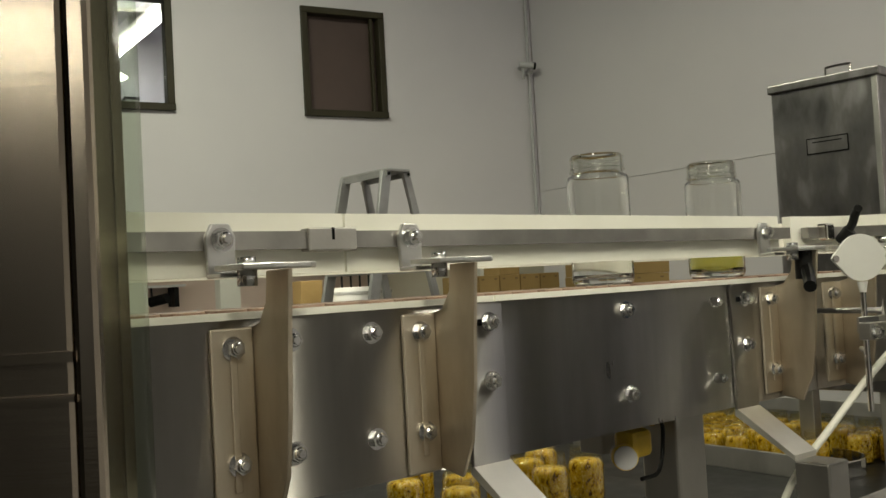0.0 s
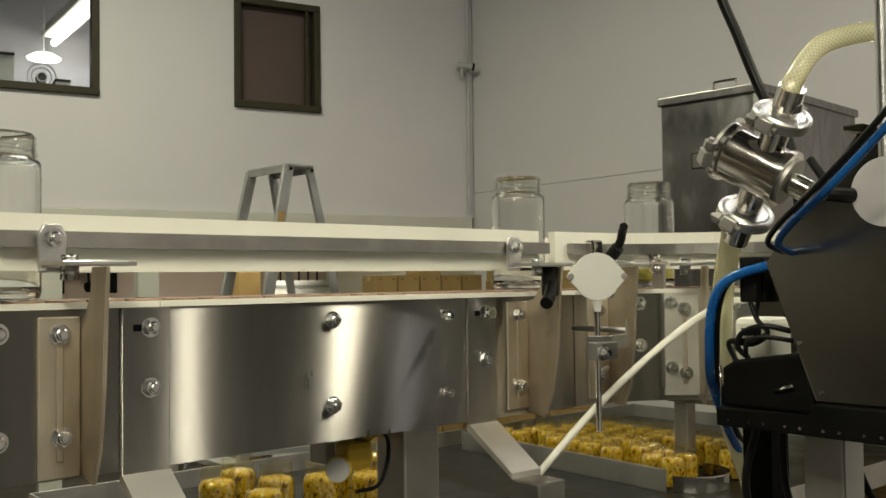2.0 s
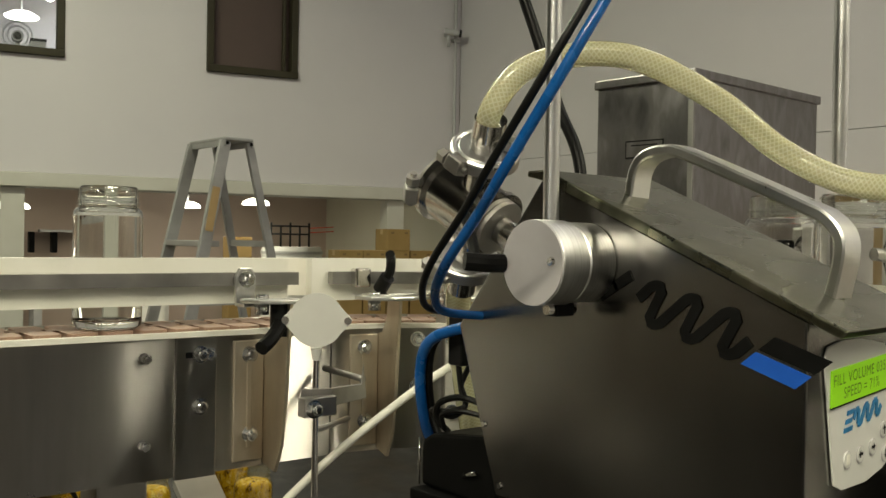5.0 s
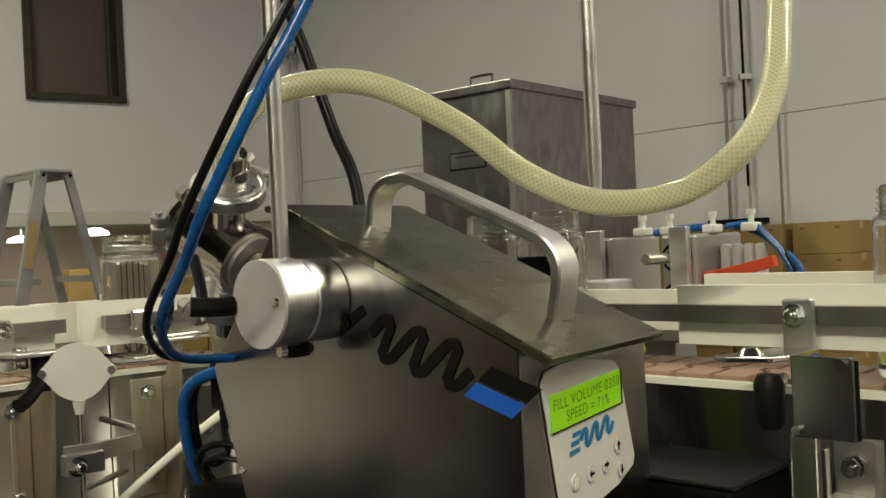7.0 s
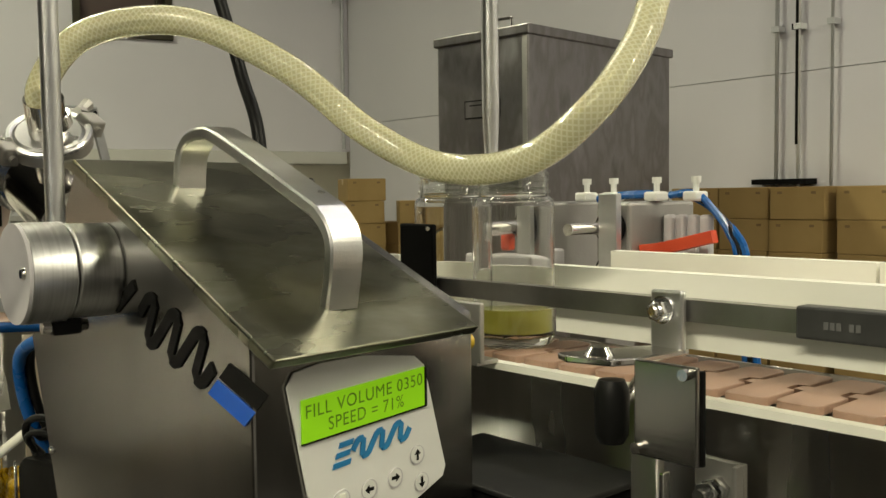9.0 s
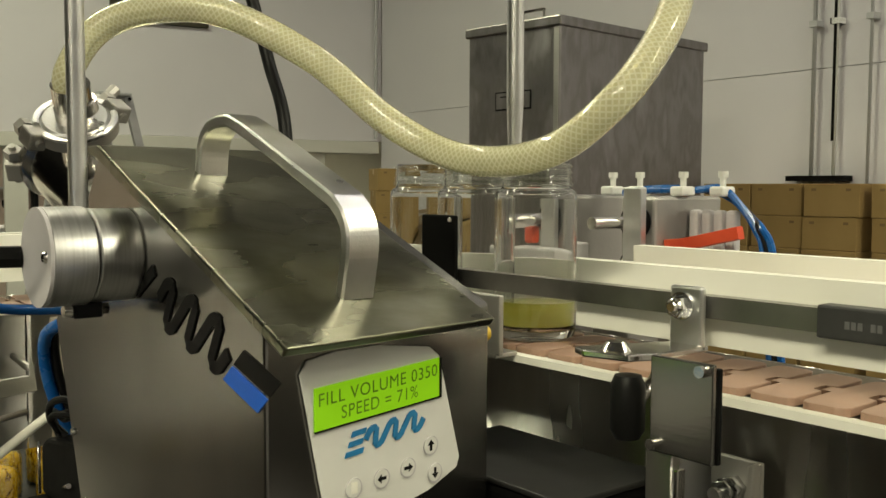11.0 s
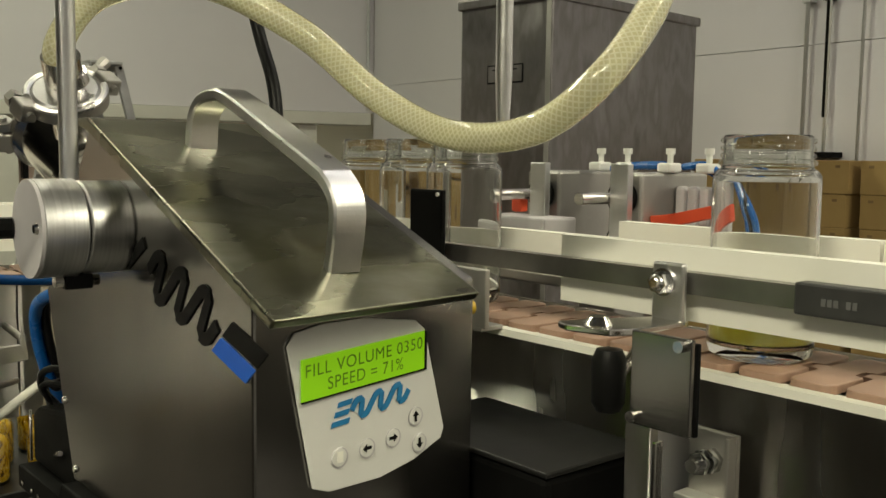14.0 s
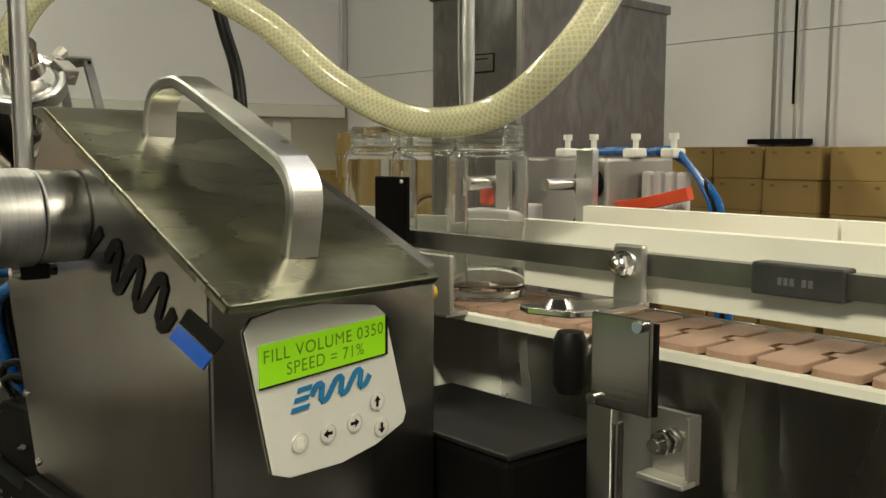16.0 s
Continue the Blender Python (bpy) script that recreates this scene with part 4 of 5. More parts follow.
    for k, (dz, ln) in enumerate(((0.0, 0.010), (0.0042, 0.008), (0.0085, 0.008))):
        bm = bmesh.new()
        bm_prism(bm, [(0.3725 + k * 0.0018, 1.0872 + dz), (0.3725 + k * 0.0018 + ln, 1.0878 + dz), (0.3733 + k * 0.0018 + ln, 1.0902 + dz), (0.3733 + k * 0.0018, 1.0896 + dz)], y - 0.0017, y - 0.0012, "y")
        printed("mark", bm, BLUE_LIGHT, keypad, "blue brand bar")
    for x, z, d in ((0.3775, 1.0729, None), (0.3938, 1.0736, (-1, 0)), (0.4100, 1.0751, (1, 0)), (0.4246, 1.0826, (0, 1)), (0.4274, 1.0690, (0, -1))):
        b = printed("button", one_rod((x, y - 0.0012, z), (x, y - 0.0017, z), 0.0047, 24), GREY_CAP, keypad, "round grey button")
        printed("button_face", one_rod((x - 0.0004, y - 0.0017, z + 0.0004), (x - 0.0004, y - 0.0020, z + 0.0004), 0.0041, 24), WHITE_PANEL, b)
        bm = bmesh.new()
        if d:
            u = Vector((d[0], 0, d[1]))
            w = Vector((-d[1], 0, d[0]))
            o = Vector((x - 0.0004, y - 0.0022, z + 0.0004))
            for poly in ([u * 0.0028, u * 0.0002 + w * 0.0022, u * 0.0002 - w * 0.0022], [u * 0.0002 + w * 0.0008, u * -0.0026 + w * 0.0008, u * -0.0026 - w * 0.0008, u * 0.0002 - w * 0.0008]):
                bm.faces.new([bm.verts.new(o + v) for v in poly])
            printed("arrow", bm, DARK_PRINT, b)
        else:
            bm_box(bm, x - 0.0018, x + 0.0016, y - 0.0022, y - 0.0020, z - 0.002, z + 0.003)
            printed("symbol", bm, UHMW, b)
    # black brand wave and two stripes on the flank
    x = x0 - 0.0006
    wave(Vector((x, -0.4080, 1.1410)), Vector((0, -0.0720, -0.0170)), Vector((0, -0.0160, 0.0180)), 3, 0.0031, DARK_PRINT, f, "black wavy brand mark")
    wave(Vector((x, -0.3840, 1.1480)), Vector((0, -0.0230, 0.0130)), Vector((0, -0.0070, 0.0040)), 1, 0.0031, DARK_PRINT, f, "black wavy brand mark")
    p0, e1, e2 = Vector((0, -0.5020, 1.1365)), Vector((0, -0.0305, -0.0088)), Vector((0, 0.0190, -0.0152))
    for a, b, mat in ((0.0, 0.47, DARK_PRINT), (0.55, 1.0, BLUE_PRINT)):
        bm = bmesh.new()
        c = [p0 + e2 * a, p0 + e1 + e2 * a, p0 + e1 + e2 * b, p0 + e2 * b]
        bm_prism(bm, [(v.y, v.z) for v in c], x, x0, "x")
        part("stripe", bm, mat, f, "printed stripe")
    for yy, zz in ((-0.302, 1.020), (-0.285, 1.058), (-0.40, 1.019), (-0.347, 1.2195)):
        part("screw", one_rod((x0, yy, zz), (x0 - 0.0015, yy, zz), 0.0024, 12, 0.0018), STEEL_SHINY, f)
    part("corner_screw", one_rod((0.467, -0.498, 1.130), (0.470, -0.498, 1.130), 0.004, 12), YELLOW, f)
    part("green_label", one_box(0.467, 0.4676, -0.46, -0.43, 1.09, 1.125), surface("green_label", [(0.3, (0.22, 0.42, 0.02)), (0.7, (0.28, 0.5, 0.03))], 20, (0.4, 0.5)), f)
    # base: black beam and drive box at the back, and the stand
    bm = bmesh.new()
    bm_prism(bm, [(-0.53, 0.986), (-0.212, 0.986), (-0.212, 1.001), (-0.296, 1.001), (-0.298, 1.0115), (-0.53, 1.0115)], 0.325, 0.462, "x", 0.0015)
    beam = part("base_beam", bm, BLACK_METAL, f, "black base beam")
    for k in range(9):
        part("rivet", one_rod((0.325, -0.224 - k * 0.016 - 0.003 * (k % 2), 0.9915), (0.3240, -0.224 - k * 0.016 - 0.003 * (k % 2), 0.9915), 0.0014, 8), STEEL_SHINY, beam)
    bm = bmesh.new()
    bm_prism(bm, [(-0.2955, 1.0015), (-0.212, 1.0015), (-0.212, 1.034), (-0.224, 1.041), (-0.288, 1.050)], 0.335, 0.45, "x", 0.003)
    part("drive_box", bm, BLACK_METAL, f, "black drive housing")
    part("edge", one_rod((0.334, -0.2115, 1.0015), (0.334, -0.2115, 1.036), 0.0010, 6), STEEL_SHINY, f)
    part("latch", one_rod((0.334, -0.262, 1.018), (0.331, -0.280, 1.024), 0.0016, 8), STEEL_SHINY, f, "small steel latch rod")
    part("cable", one_tube([(0.350, -0.268, 1.066), (0.340, -0.250, 1.070), (0.336, -0.232, 1.064), (0.338, -0.226, 1.052), (0.345, -0.232, 1.042)], 0.0024, 8, 6), BLACK, f)
    part("cable", one_tube([(0.350, -0.270, 1.058), (0.338, -0.252, 1.061), (0.334, -0.238, 1.057), (0.340, -0.232, 1.046)], 0.0020, 8, 6), BLACK, f)
    for k in range(3):
        part("connector", one_box(0.352 + k * 0.011, 0.361 + k * 0.011, -0.236 - k * 0.002, -0.220 - k * 0.002, 1.089, 1.128, 0.0015), BLACK, f)
    for k in range(2):
        part("cable", one_tube([(0.356 + k * 0.011, -0.228, 1.089), (0.352, -0.236, 1.075), (0.345, -0.25, 1.064), (0.340 + k * 0.004, -0.236, 1.058 - k * 0.004), (0.342, -0.215, 1.055), (0.345, -0.222, 1.036)], 0.0022, 8, 6), BLACK, f)
    part("column", one_box(0.36, 0.44, -0.44, -0.36, 0.0, 0.984, 0.003), BLACK_METAL, f)
    part("column", one_box(0.37, 0.405, -0.30, -0.265, 0.0, 0.984, 0.002), STEEL_DULL, f)
    for k in range(4):
        part("cable", one_tube([(0.35 + k * 0.02, -0.235 - k * 0.012, 0.986), (0.355 + k * 0.03, -0.22 - k * 0.02, 0.93), (0.37 + k * 0.03, -0.23 - k * 0.02, 0.86), (0.37, -0.25, 0.70)], 0.0034, 8, 6), BLACK, f)
    # valve: a slanted barrel with clamped ports above and below
    c, ax, up = Vector((0.358, -0.241, 1.203)), Vector((0.191, -0.837, -0.513)), Vector((-0.289, -0.547, 0.785))
    lat = ax.cross(up).normalized()
    valve = part("valve_barrel", one_rod(c - ax * 0.032, c + ax * 0.018, 0.0235, 40), SATIN, f, "polished valve barrel")
    for a0, a1, r, mat in ((-0.036, -0.031, 0.0270, SATIN), (-0.040, -0.036, 0.0245, STEEL_DULL), (0.018, 0.023, 0.0255, SATIN), (0.0232, 0.027, 0.0205, STEEL_DULL), (0.028, 0.044, 0.010, SATIN)):
        part("rim", one_rod(c + ax * a0, c + ax * a1, r, 36), mat, valve)
    for d in (-1, 1):
        part("port", one_rod(c, c + up * 0.042 * d, 0.0115, 28), SATIN, valve, "polished port")
        ring = part("clamp_ring", one_rod(c + up * (0.048 * d - 0.004), c + up * (0.048 * d + 0.0035), 0.0245, 40), STEEL_DULL, valve, "round two-part pipe clamp")
        part("ferrule", one_rod(c + up * (0.048 * d + 0.0035), c + up * (0.048 * d + 0.0052), 0.0200, 36, 0.0185), HANDLE_AL, ring, "bright ferrule")
        hoop = bmesh.new()
        for a0, a1 in ((0.25, 2.9), (3.4, 6.0)):
            bm_tube(hoop, [c + up * (0.048 * d + 0.0035) + (lat * math.cos(a0 + (a1 - a0) * k / 14) + ax * math.sin(a0 + (a1 - a0) * k / 14)) * 0.0225 for k in range(15)], 0.0022, 8)
        part("clamp_half", hoop, HANDLE_AL, ring, "rounded clamp halves")
        part("hose_tail", one_rod(c + up * (0.048 * d), c + up * (0.048 * d + 0.028 * d), 0.0113, 28), STEEL_SHINY, valve)
    for o, d in ((up * 0.048, -1), (up * 0.048, 1), (up * -0.048, -1), (up * -0.048, 1), (ax * -0.040, -1), (ax * -0.040, 1)):
        e = c + o + lat * 0.0265 * d
        n = up if abs(o.normalized().dot(up)) < 0.5 else -ax
        wing = bmesh.new()
        bm_box(wing, -0.0055, 0.0055, -0.0055, 0.0055, -0.007, 0.007, 0.0015, Matrix.Translation(e) @ n.to_track_quat("Z", "Y").to_matrix().to_4x4())
        bm_rod(wing, e - n * 0.010, e + n * 0.018, 0.0024, 10)
        bm_rod(wing, e + n * 0.009, e + n * 0.015, 0.0055, 6)
        if d < 0:
            for w in (-1, 1):
                bm_rod(wing, e + n * 0.015, e + n * 0.021 + lat * 0.010 * w, 0.003, 8, 0.0042)
        part("wing_nut", wing, STEEL_DULL, valve, "clamp bolt with wing nut")
    return f


filler()


def tube_thing(name, label, category, points, r, mat, group="", seg=16, n=10):
    return solid(name, one_tube(points, r, seg, n), mat, label, category, group)


HOSE_TOP = tube_thing("braided_hose", "clear yellowish braided hose looping from valve to nozzle", "hose",
           [(0.344, -0.274, 1.248), (0.334, -0.285, 1.268), (0.353, -0.304, 1.298), (0.392, -0.349, 1.303), (0.435, -0.388, 1.276), (0.464, -0.422, 1.240), (0.483, -0.464, 1.219), (0.492, -0.517, 1.221), (0.502, -0.553, 1.245), (0.531, -0.558, 1.279), (0.551, -0.554, 1.310), (0.577, -0.544, 1.349), (0.60, -0.53, 1.40), (0.62, -0.52, 1.50), (0.63, -0.51, 2.2)], 0.0083, HOSE, seg=20, n=12)
HOSE_LOW = tube_thing("clear_hose", "clear yellowish hose hanging below the valve", "hose",
           [(0.369, -0.206, 1.164), (0.378, -0.198, 1.15), (0.41, -0.165, 1.085), (0.456, -0.137, 0.981), (0.505, -0.135, 0.884), (0.55, -0.13, 0.70), (0.60, -0.10, 0.40)], 0.0102, HOSE)
for hose, a, d in ((HOSE_TOP, (0.344, -0.274, 1.248), (-0.10, -0.11, 0.20)), (HOSE_LOW, (0.371, -0.204, 1.160), (0.09, 0.08, -0.14))):
    a, d = Vector(a), Vector(d).normalized()
    part("hose_clamp", one_rod(a, a + d * 0.007, 0.0114, 28), STEEL_SHINY, hose, "bright hose clamp band")
PAIR = [(0.36, -0.53, 1.62), (0.29, -0.482, 1.39), (0.263, -0.459, 1.317), (0.241, -0.446, 1.271), (0.23, -0.413, 1.22), (0.234, -0.387, 1.196), (0.24, -0.351, 1.167), (0.262, -0.314, 1.148), (0.288, -0.29, 1.136), (0.335, -0.275, 1.130)]
tube_thing("air_hose", "blue plastic air hose", "hose", [(x + 0.0030, y - 0.0028, z - 0.0005) for x, y, z in PAIR], 0.0029, BLUE_HOSE, "air hoses")
tube_thing("air_hose", "black plastic air hose beside a blue one", "hose", [(x - 0.0026, y + 0.0026, z + 0.0005) for x, y, z in PAIR], 0.0022, BLACK, "air hoses")
LOOP = [(0.352, -0.268, 1.125), (0.340, -0.209, 1.102), (0.362, -0.182, 1.035), (0.413, -0.157, 0.991), (0.469, -0.139, 0.943), (0.522, -0.145, 0.882), (0.55, -0.15, 0.70)]
tube_thing("air_hose", "blue plastic air hose looping down", "hose", LOOP, 0.0042, BLUE_HOSE, "air hoses")
tube_thing("air_hose", "black plastic air hose looping down", "hose", [(x + 0.006, y - 0.003, z + 0.003) for x, y, z in LOOP], 0.003, BLACK, "air hoses")
tube_thing("cable", "black cable hanging behind the machine", "cable", [(0.52, -0.04, 1.60), (0.539, -0.079, 1.444), (0.547, -0.102, 1.376), (0.553, -0.126, 1.309), (0.549, -0.161, 1.244), (0.54, -0.17, 1.12), (0.53, -0.13, 0.95)], 0.0055, BLACK)
tube_thing("white_tube", "thin white plastic tube hanging across the corner", "tube", [(0.50, -0.16, 1.09), (0.445, -0.131, 1.079), (0.377, -0.09, 1.024), (0.303, -0.061, 0.956), (0.263, -0.026, 0.882), (0.24, 0.0, 0.75)], 0.0036, UHMW)


def nozzle():
    n = thing("filling_nozzle", "thin polished filling nozzle hanging over the belt", "nozzle")
    part("pipe", one_rod((0.598, -0.383, 1.262), (0.592, -0.383, 2.3), 0.0058, 24), HANDLE_AL, n)
    part("tip", one_rod((0.598, -0.383, 1.262), (0.598, -0.383, 1.232), 0.0058, 24, 0.0046), HANDLE_AL, n)


nozzle()


def side_tray():
    t = thing("drip_box", "dark steel box beside the filling machine", "steel box")
    part("shell", one_box(0.472, 0.548, -0.552, -0.425, 0.985, 1.053, 0.004), BLACK_METAL, t)
    part("cover", one_box(0.471, 0.549, -0.553, -0.424, 1.053, 1.056, 0.001), DARK_STEEL, t)
    part("bracket", one_box(0.47, 0.54, -0.50, -0.45, 0.93, 0.985), BLACK_METAL, t)


side_tray()


def white_box():
    w = thing("drive_cover", "cream plastic drive cover behind the machine", "cover")
    part("shell", one_box(0.435, 0.475, -0.20, -0.16, 1.0, 1.072, 0.006), UHMW, w)
    part("slot", one_box(0.433, 0.4352, -0.19, -0.17, 1.055, 1.062), DARK_PRINT, w)
    part("foot", one_box(0.44, 0.47, -0.195, -0.165, 0.9, 1.0), BLACK_METAL, w)


white_box()


# ---- the machine guard by the start of the walk ----
def guard_panel():
    g = thing("guard_post", "tall dark steel guard panel with a clear plastic edge", "guard panel", m=pose(-0.455, -0.271, 0, 0, 0, -39.5))
    part("panel", one_box(-0.30, -0.0165, -0.006, 0.03, 0.0, 2.3, 0.002), PANEL, g, "dark brushed steel sheet")
    part("edge", one_box(-0.0165, -0.0085, -0.007, 0.02, 0.0, 2.3, 0.002), PANEL, g, "pale metal edge strip")
    part("clear_strip", one_box(-0.0085, 0.0, 0.004, 0.010, 0.0, 2.3, 0.001), film("clear_acrylic", (1, 1, 1), (0.80, 0.84, 0.78), 0.08), g, "clear plastic edge strip")
    part("seam", one_box(-0.30, -0.0165, -0.0072, -0.006, 1.093, 1.096), PANEL, g)
    part("seam", one_box(-0.30, -0.0165, -0.0072, -0.006, 1.082, 1.084), PANEL, g)


guard_panel()


# ---- jars of filling on the low table ----
def packing_table():
    t = thing("packing_table", "low steel packing table with a rim and darkened top", "table")
    # near-black top: the shade between the jars is put into its colour
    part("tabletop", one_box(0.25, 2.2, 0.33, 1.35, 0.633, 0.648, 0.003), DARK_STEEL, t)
    for b in ((0.25, 2.2, 0.326, 0.33), (0.25, 2.2, 1.35, 1.354)):
        part("rim", one_box(*b, 0.633, 0.688, 0.001), STEEL_DULL, t)
    for b in ((0.246, 0.25, 0.326, 1.354), (2.2, 2.204, 0.326, 1.354)):
        part("rim", one_box(*b, 0.633, 0.688, 0.001), STEEL_DULL, t)
    for x in (0.32, 2.13):
        for y in (0.40, 1.28):
            part("leg", one_box(x - 0.02, x + 0.02, y - 0.02, y + 0.02, 0.0, 0.633, 0.002), STEEL_DULL, t)
    part("divider", one_tube([(1.325, 0.58, 0.673), (1.36, 1.28, 0.673)], 0, flat=(0.025, 0.0015, (0, 0, 1))), STEEL_DULL, t)
    bm = bmesh.new()
    bm_tube(bm, [(1.415 + 0.09 * math.cos(a / 12 * math.pi - 2.9), 0.585 + 0.09 * math.sin(a / 12 * math.pi - 2.9), 0.668) for a in range(13)], 0, flat=(0.018, 0.001, (0, 0, 1)))
    part("curved_guide", bm, STEEL_SHINY, t, "curved steel guide strip")


packing_table()


def jar_shelf():
    s = thing("jar_stand", "low steel stand with a darkened shelf on the packing table", "stand")
    # shelf darkened like the tabletop, for the shade around its jars
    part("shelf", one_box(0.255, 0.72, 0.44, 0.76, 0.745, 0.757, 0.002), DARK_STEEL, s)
    for x in (0.28, 0.69):
        for y in (0.465, 0.735):
            part("leg", one_box(x - 0.012, x + 0.012, y - 0.012, y + 0.012, 0.648, 0.745, 0.001), STEEL_DULL, s)


jar_shelf()


def full_jar():
    j = thing("filled_jar", "glass jar packed with yellow pickled filling", "jar", "filled jars")
    r, h = JAR_R, 0.086
    bm = bmesh.new()
    bm_lathe(bm, [(0, 0.004), (r * 0.90, 0.004), (r * 0.95, 0.008)] + [(r * 0.95, 0.008 + (h - 0.038) * k / 7) for k in range(1, 8)] + [(r * 0.88, h - 0.025), (r * 0.74, h - 0.0215), (r * 0.4, h - 0.020), (0, h - 0.021)], 22)
    for v in bm.verts:
        k = 1 + 0.025 * noise.noise(v.co * 170)
        v.co.x *= k
        v.co.y *= k
    part("filling", bm, FOOD, j, "yellow pickled vegetable pieces")
    skin = bmesh.new()
    bm_lathe(skin, [(0, 0), (r * 0.95, 0), (r, 0.006), (r, h - 0.028), (r * 0.87, h - 0.019), (r * 0.83, h - 0.016), (r * 0.87, h - 0.012), (r * 0.83, h - 0.009), (r * 0.83, h)], 26)
    part("jar", skin, SKIN, j, "clear glass jar")
    return j


SKIN = film("thin_jar_glass", (1, 1, 1), (0.96, 0.95, 0.84), 0.04, 0.09)
first = full_jar()
first.matrix_world = pose(0.42, 0.54, 0.757)
spots = [(0.48, 0.50), (0.36, 0.57), (0.505, 0.575), (0.285, 0.61), (0.345, 0.66), (0.56, 0.50), (0.58, 0.62), (0.30, 0.50)]
for row in range(6):
    for k in range(10 - (row % 2)):
        if random.random() < 0.92:
            u, v = 0.063 * (k + 0.5 * (row % 2)), 0.058 * row
            x, y = 1.385 + 0.05 * u + 0.94 * v + random.uniform(-0.005, 0.005), 0.60 + u - 0.34 * v + random.uniform(-0.005, 0.005)
            if all(abs(x - a) > 0.055 or abs(y - e) > 0.055 for a in (1.505, 2.005) for e in (0.462, 0.662)):
                spots.append((x, y))
for x, y in spots:
    copy_thing(first, pose(x, y, 0.757 if x < 0.8 else 0.648, 0, 0, random.uniform(0, 360)))


def proximity_sensor():
    s = thing("sensor", "grey round sensor with yellow plug and black cable", "sensor")
    part("body", one_rod((0.105, 0.03, 0.944), (0.128, 0.055, 0.942), 0.0105, 20), PIPE_GREY, s)
    part("collar", one_rod((0.108, 0.033, 0.9438), (0.114, 0.040, 0.9432), 0.0118, 20), YELLOW, s)
    part("plug", one_box(0.116, 0.146, 0.030, 0.055, 0.940, 0.966, 0.006), YELLOW, s, "yellow plug")
    part("plug", one_tube([(0.15, 0.06, 0.96), (0.17, 0.06, 0.968), (0.19, 0.055, 0.962)], 0.006, 8, 5), YELLOW, s)
    part("cable", one_tube([(0.13, 0.04, 0.968), (0.155, 0.03, 0.972), (0.165, 0.035, 0.95), (0.15, 0.03, 0.925), (0.125, 0.03, 0.922)], 0.002, 8, 6), BLACK, s)
    part("holder", one_box(0.12, 0.15, 0.07, 0.10, 0.94, 0.99, 0.002), STEEL_DULL, s)


proximity_sensor()


# ---- the steel bin ----
def bin_box():
    b = thing("steel_bin", "large scuffed stainless steel bin with a folded lid", "bin", m=pose(1.493, 0.434, 0, 0, 0, 4.0))
    x0, x1, y0, y1, z1 = 0.006, 0.522, 0.006, 0.256, 1.532
    part("shell", one_box(x0, x1, y0, y1, 0.82, z1, 0.004), STEEL_BIN, b)
    lid = bmesh.new()
    bm_box(lid, x0 - 0.006, x1 + 0.006, y0 - 0.006, y1 + 0.006, z1 - 0.016, z1 + 0.004, 0.003)
    lid_ob = part("lid", lid, STEEL_BIN, b, "folded steel lid")
    part("handle", one_tube([(0.045, 0.080, z1), (0.045, 0.080, z1 + 0.024), (0.045, 0.084, z1 + 0.029), (0.045, 0.132, z1 + 0.029), (0.045, 0.137, z1 + 0.024), (0.045, 0.137, z1)], 0.0032, 8, 4), STEEL_SHINY, lid_ob)
    plate = part("plate", one_box(x0 - 0.0015, x0, 0.078, 0.176, 1.360, 1.398, 0.0006), DARK_PRINT, b, "small framed label plate")
    part("plate_face", one_box(x0 - 0.002, x0 - 0.0015, 0.081, 0.173, 1.363, 1.395), STEEL_BIN, plate)
    part("plate_line", one_box(x0 - 0.0024, x0 - 0.002, 0.093, 0.161, 1.386, 1.3885), DARK_PRINT, plate)
    part("seam", one_box(x0 - 0.0012, x0, y0 + 0.002, y0 + 0.014, 0.82, z1 - 0.016, 0.0004), STEEL_DULL, b)
    for x in (x0 + 0.03, x1 - 0.03):
        for y in (y0 + 0.03, y1 - 0.03):
            part("leg", one_box(x - 0.018, x + 0.018, y - 0.018, y + 0.018, 0.648, 0.82, 0.002), STEEL_DULL, b)


STEEL_BIN = surface("steel_bin_scuffed", [(0.28, grey(0.17, (1, 0.94, 0.93))), (0.42, grey(0.28, (1, 0.95, 0.98))), (0.52, grey(0.23, (1, 0.94, 0.94))), (0.60, grey(0.30, (1, 0.94, 0.98))), (0.75, grey(0.42))], 13, (0.28, 0.50), 1.0, (1, 1, 0.4), 0.3, 24)
bin_box()


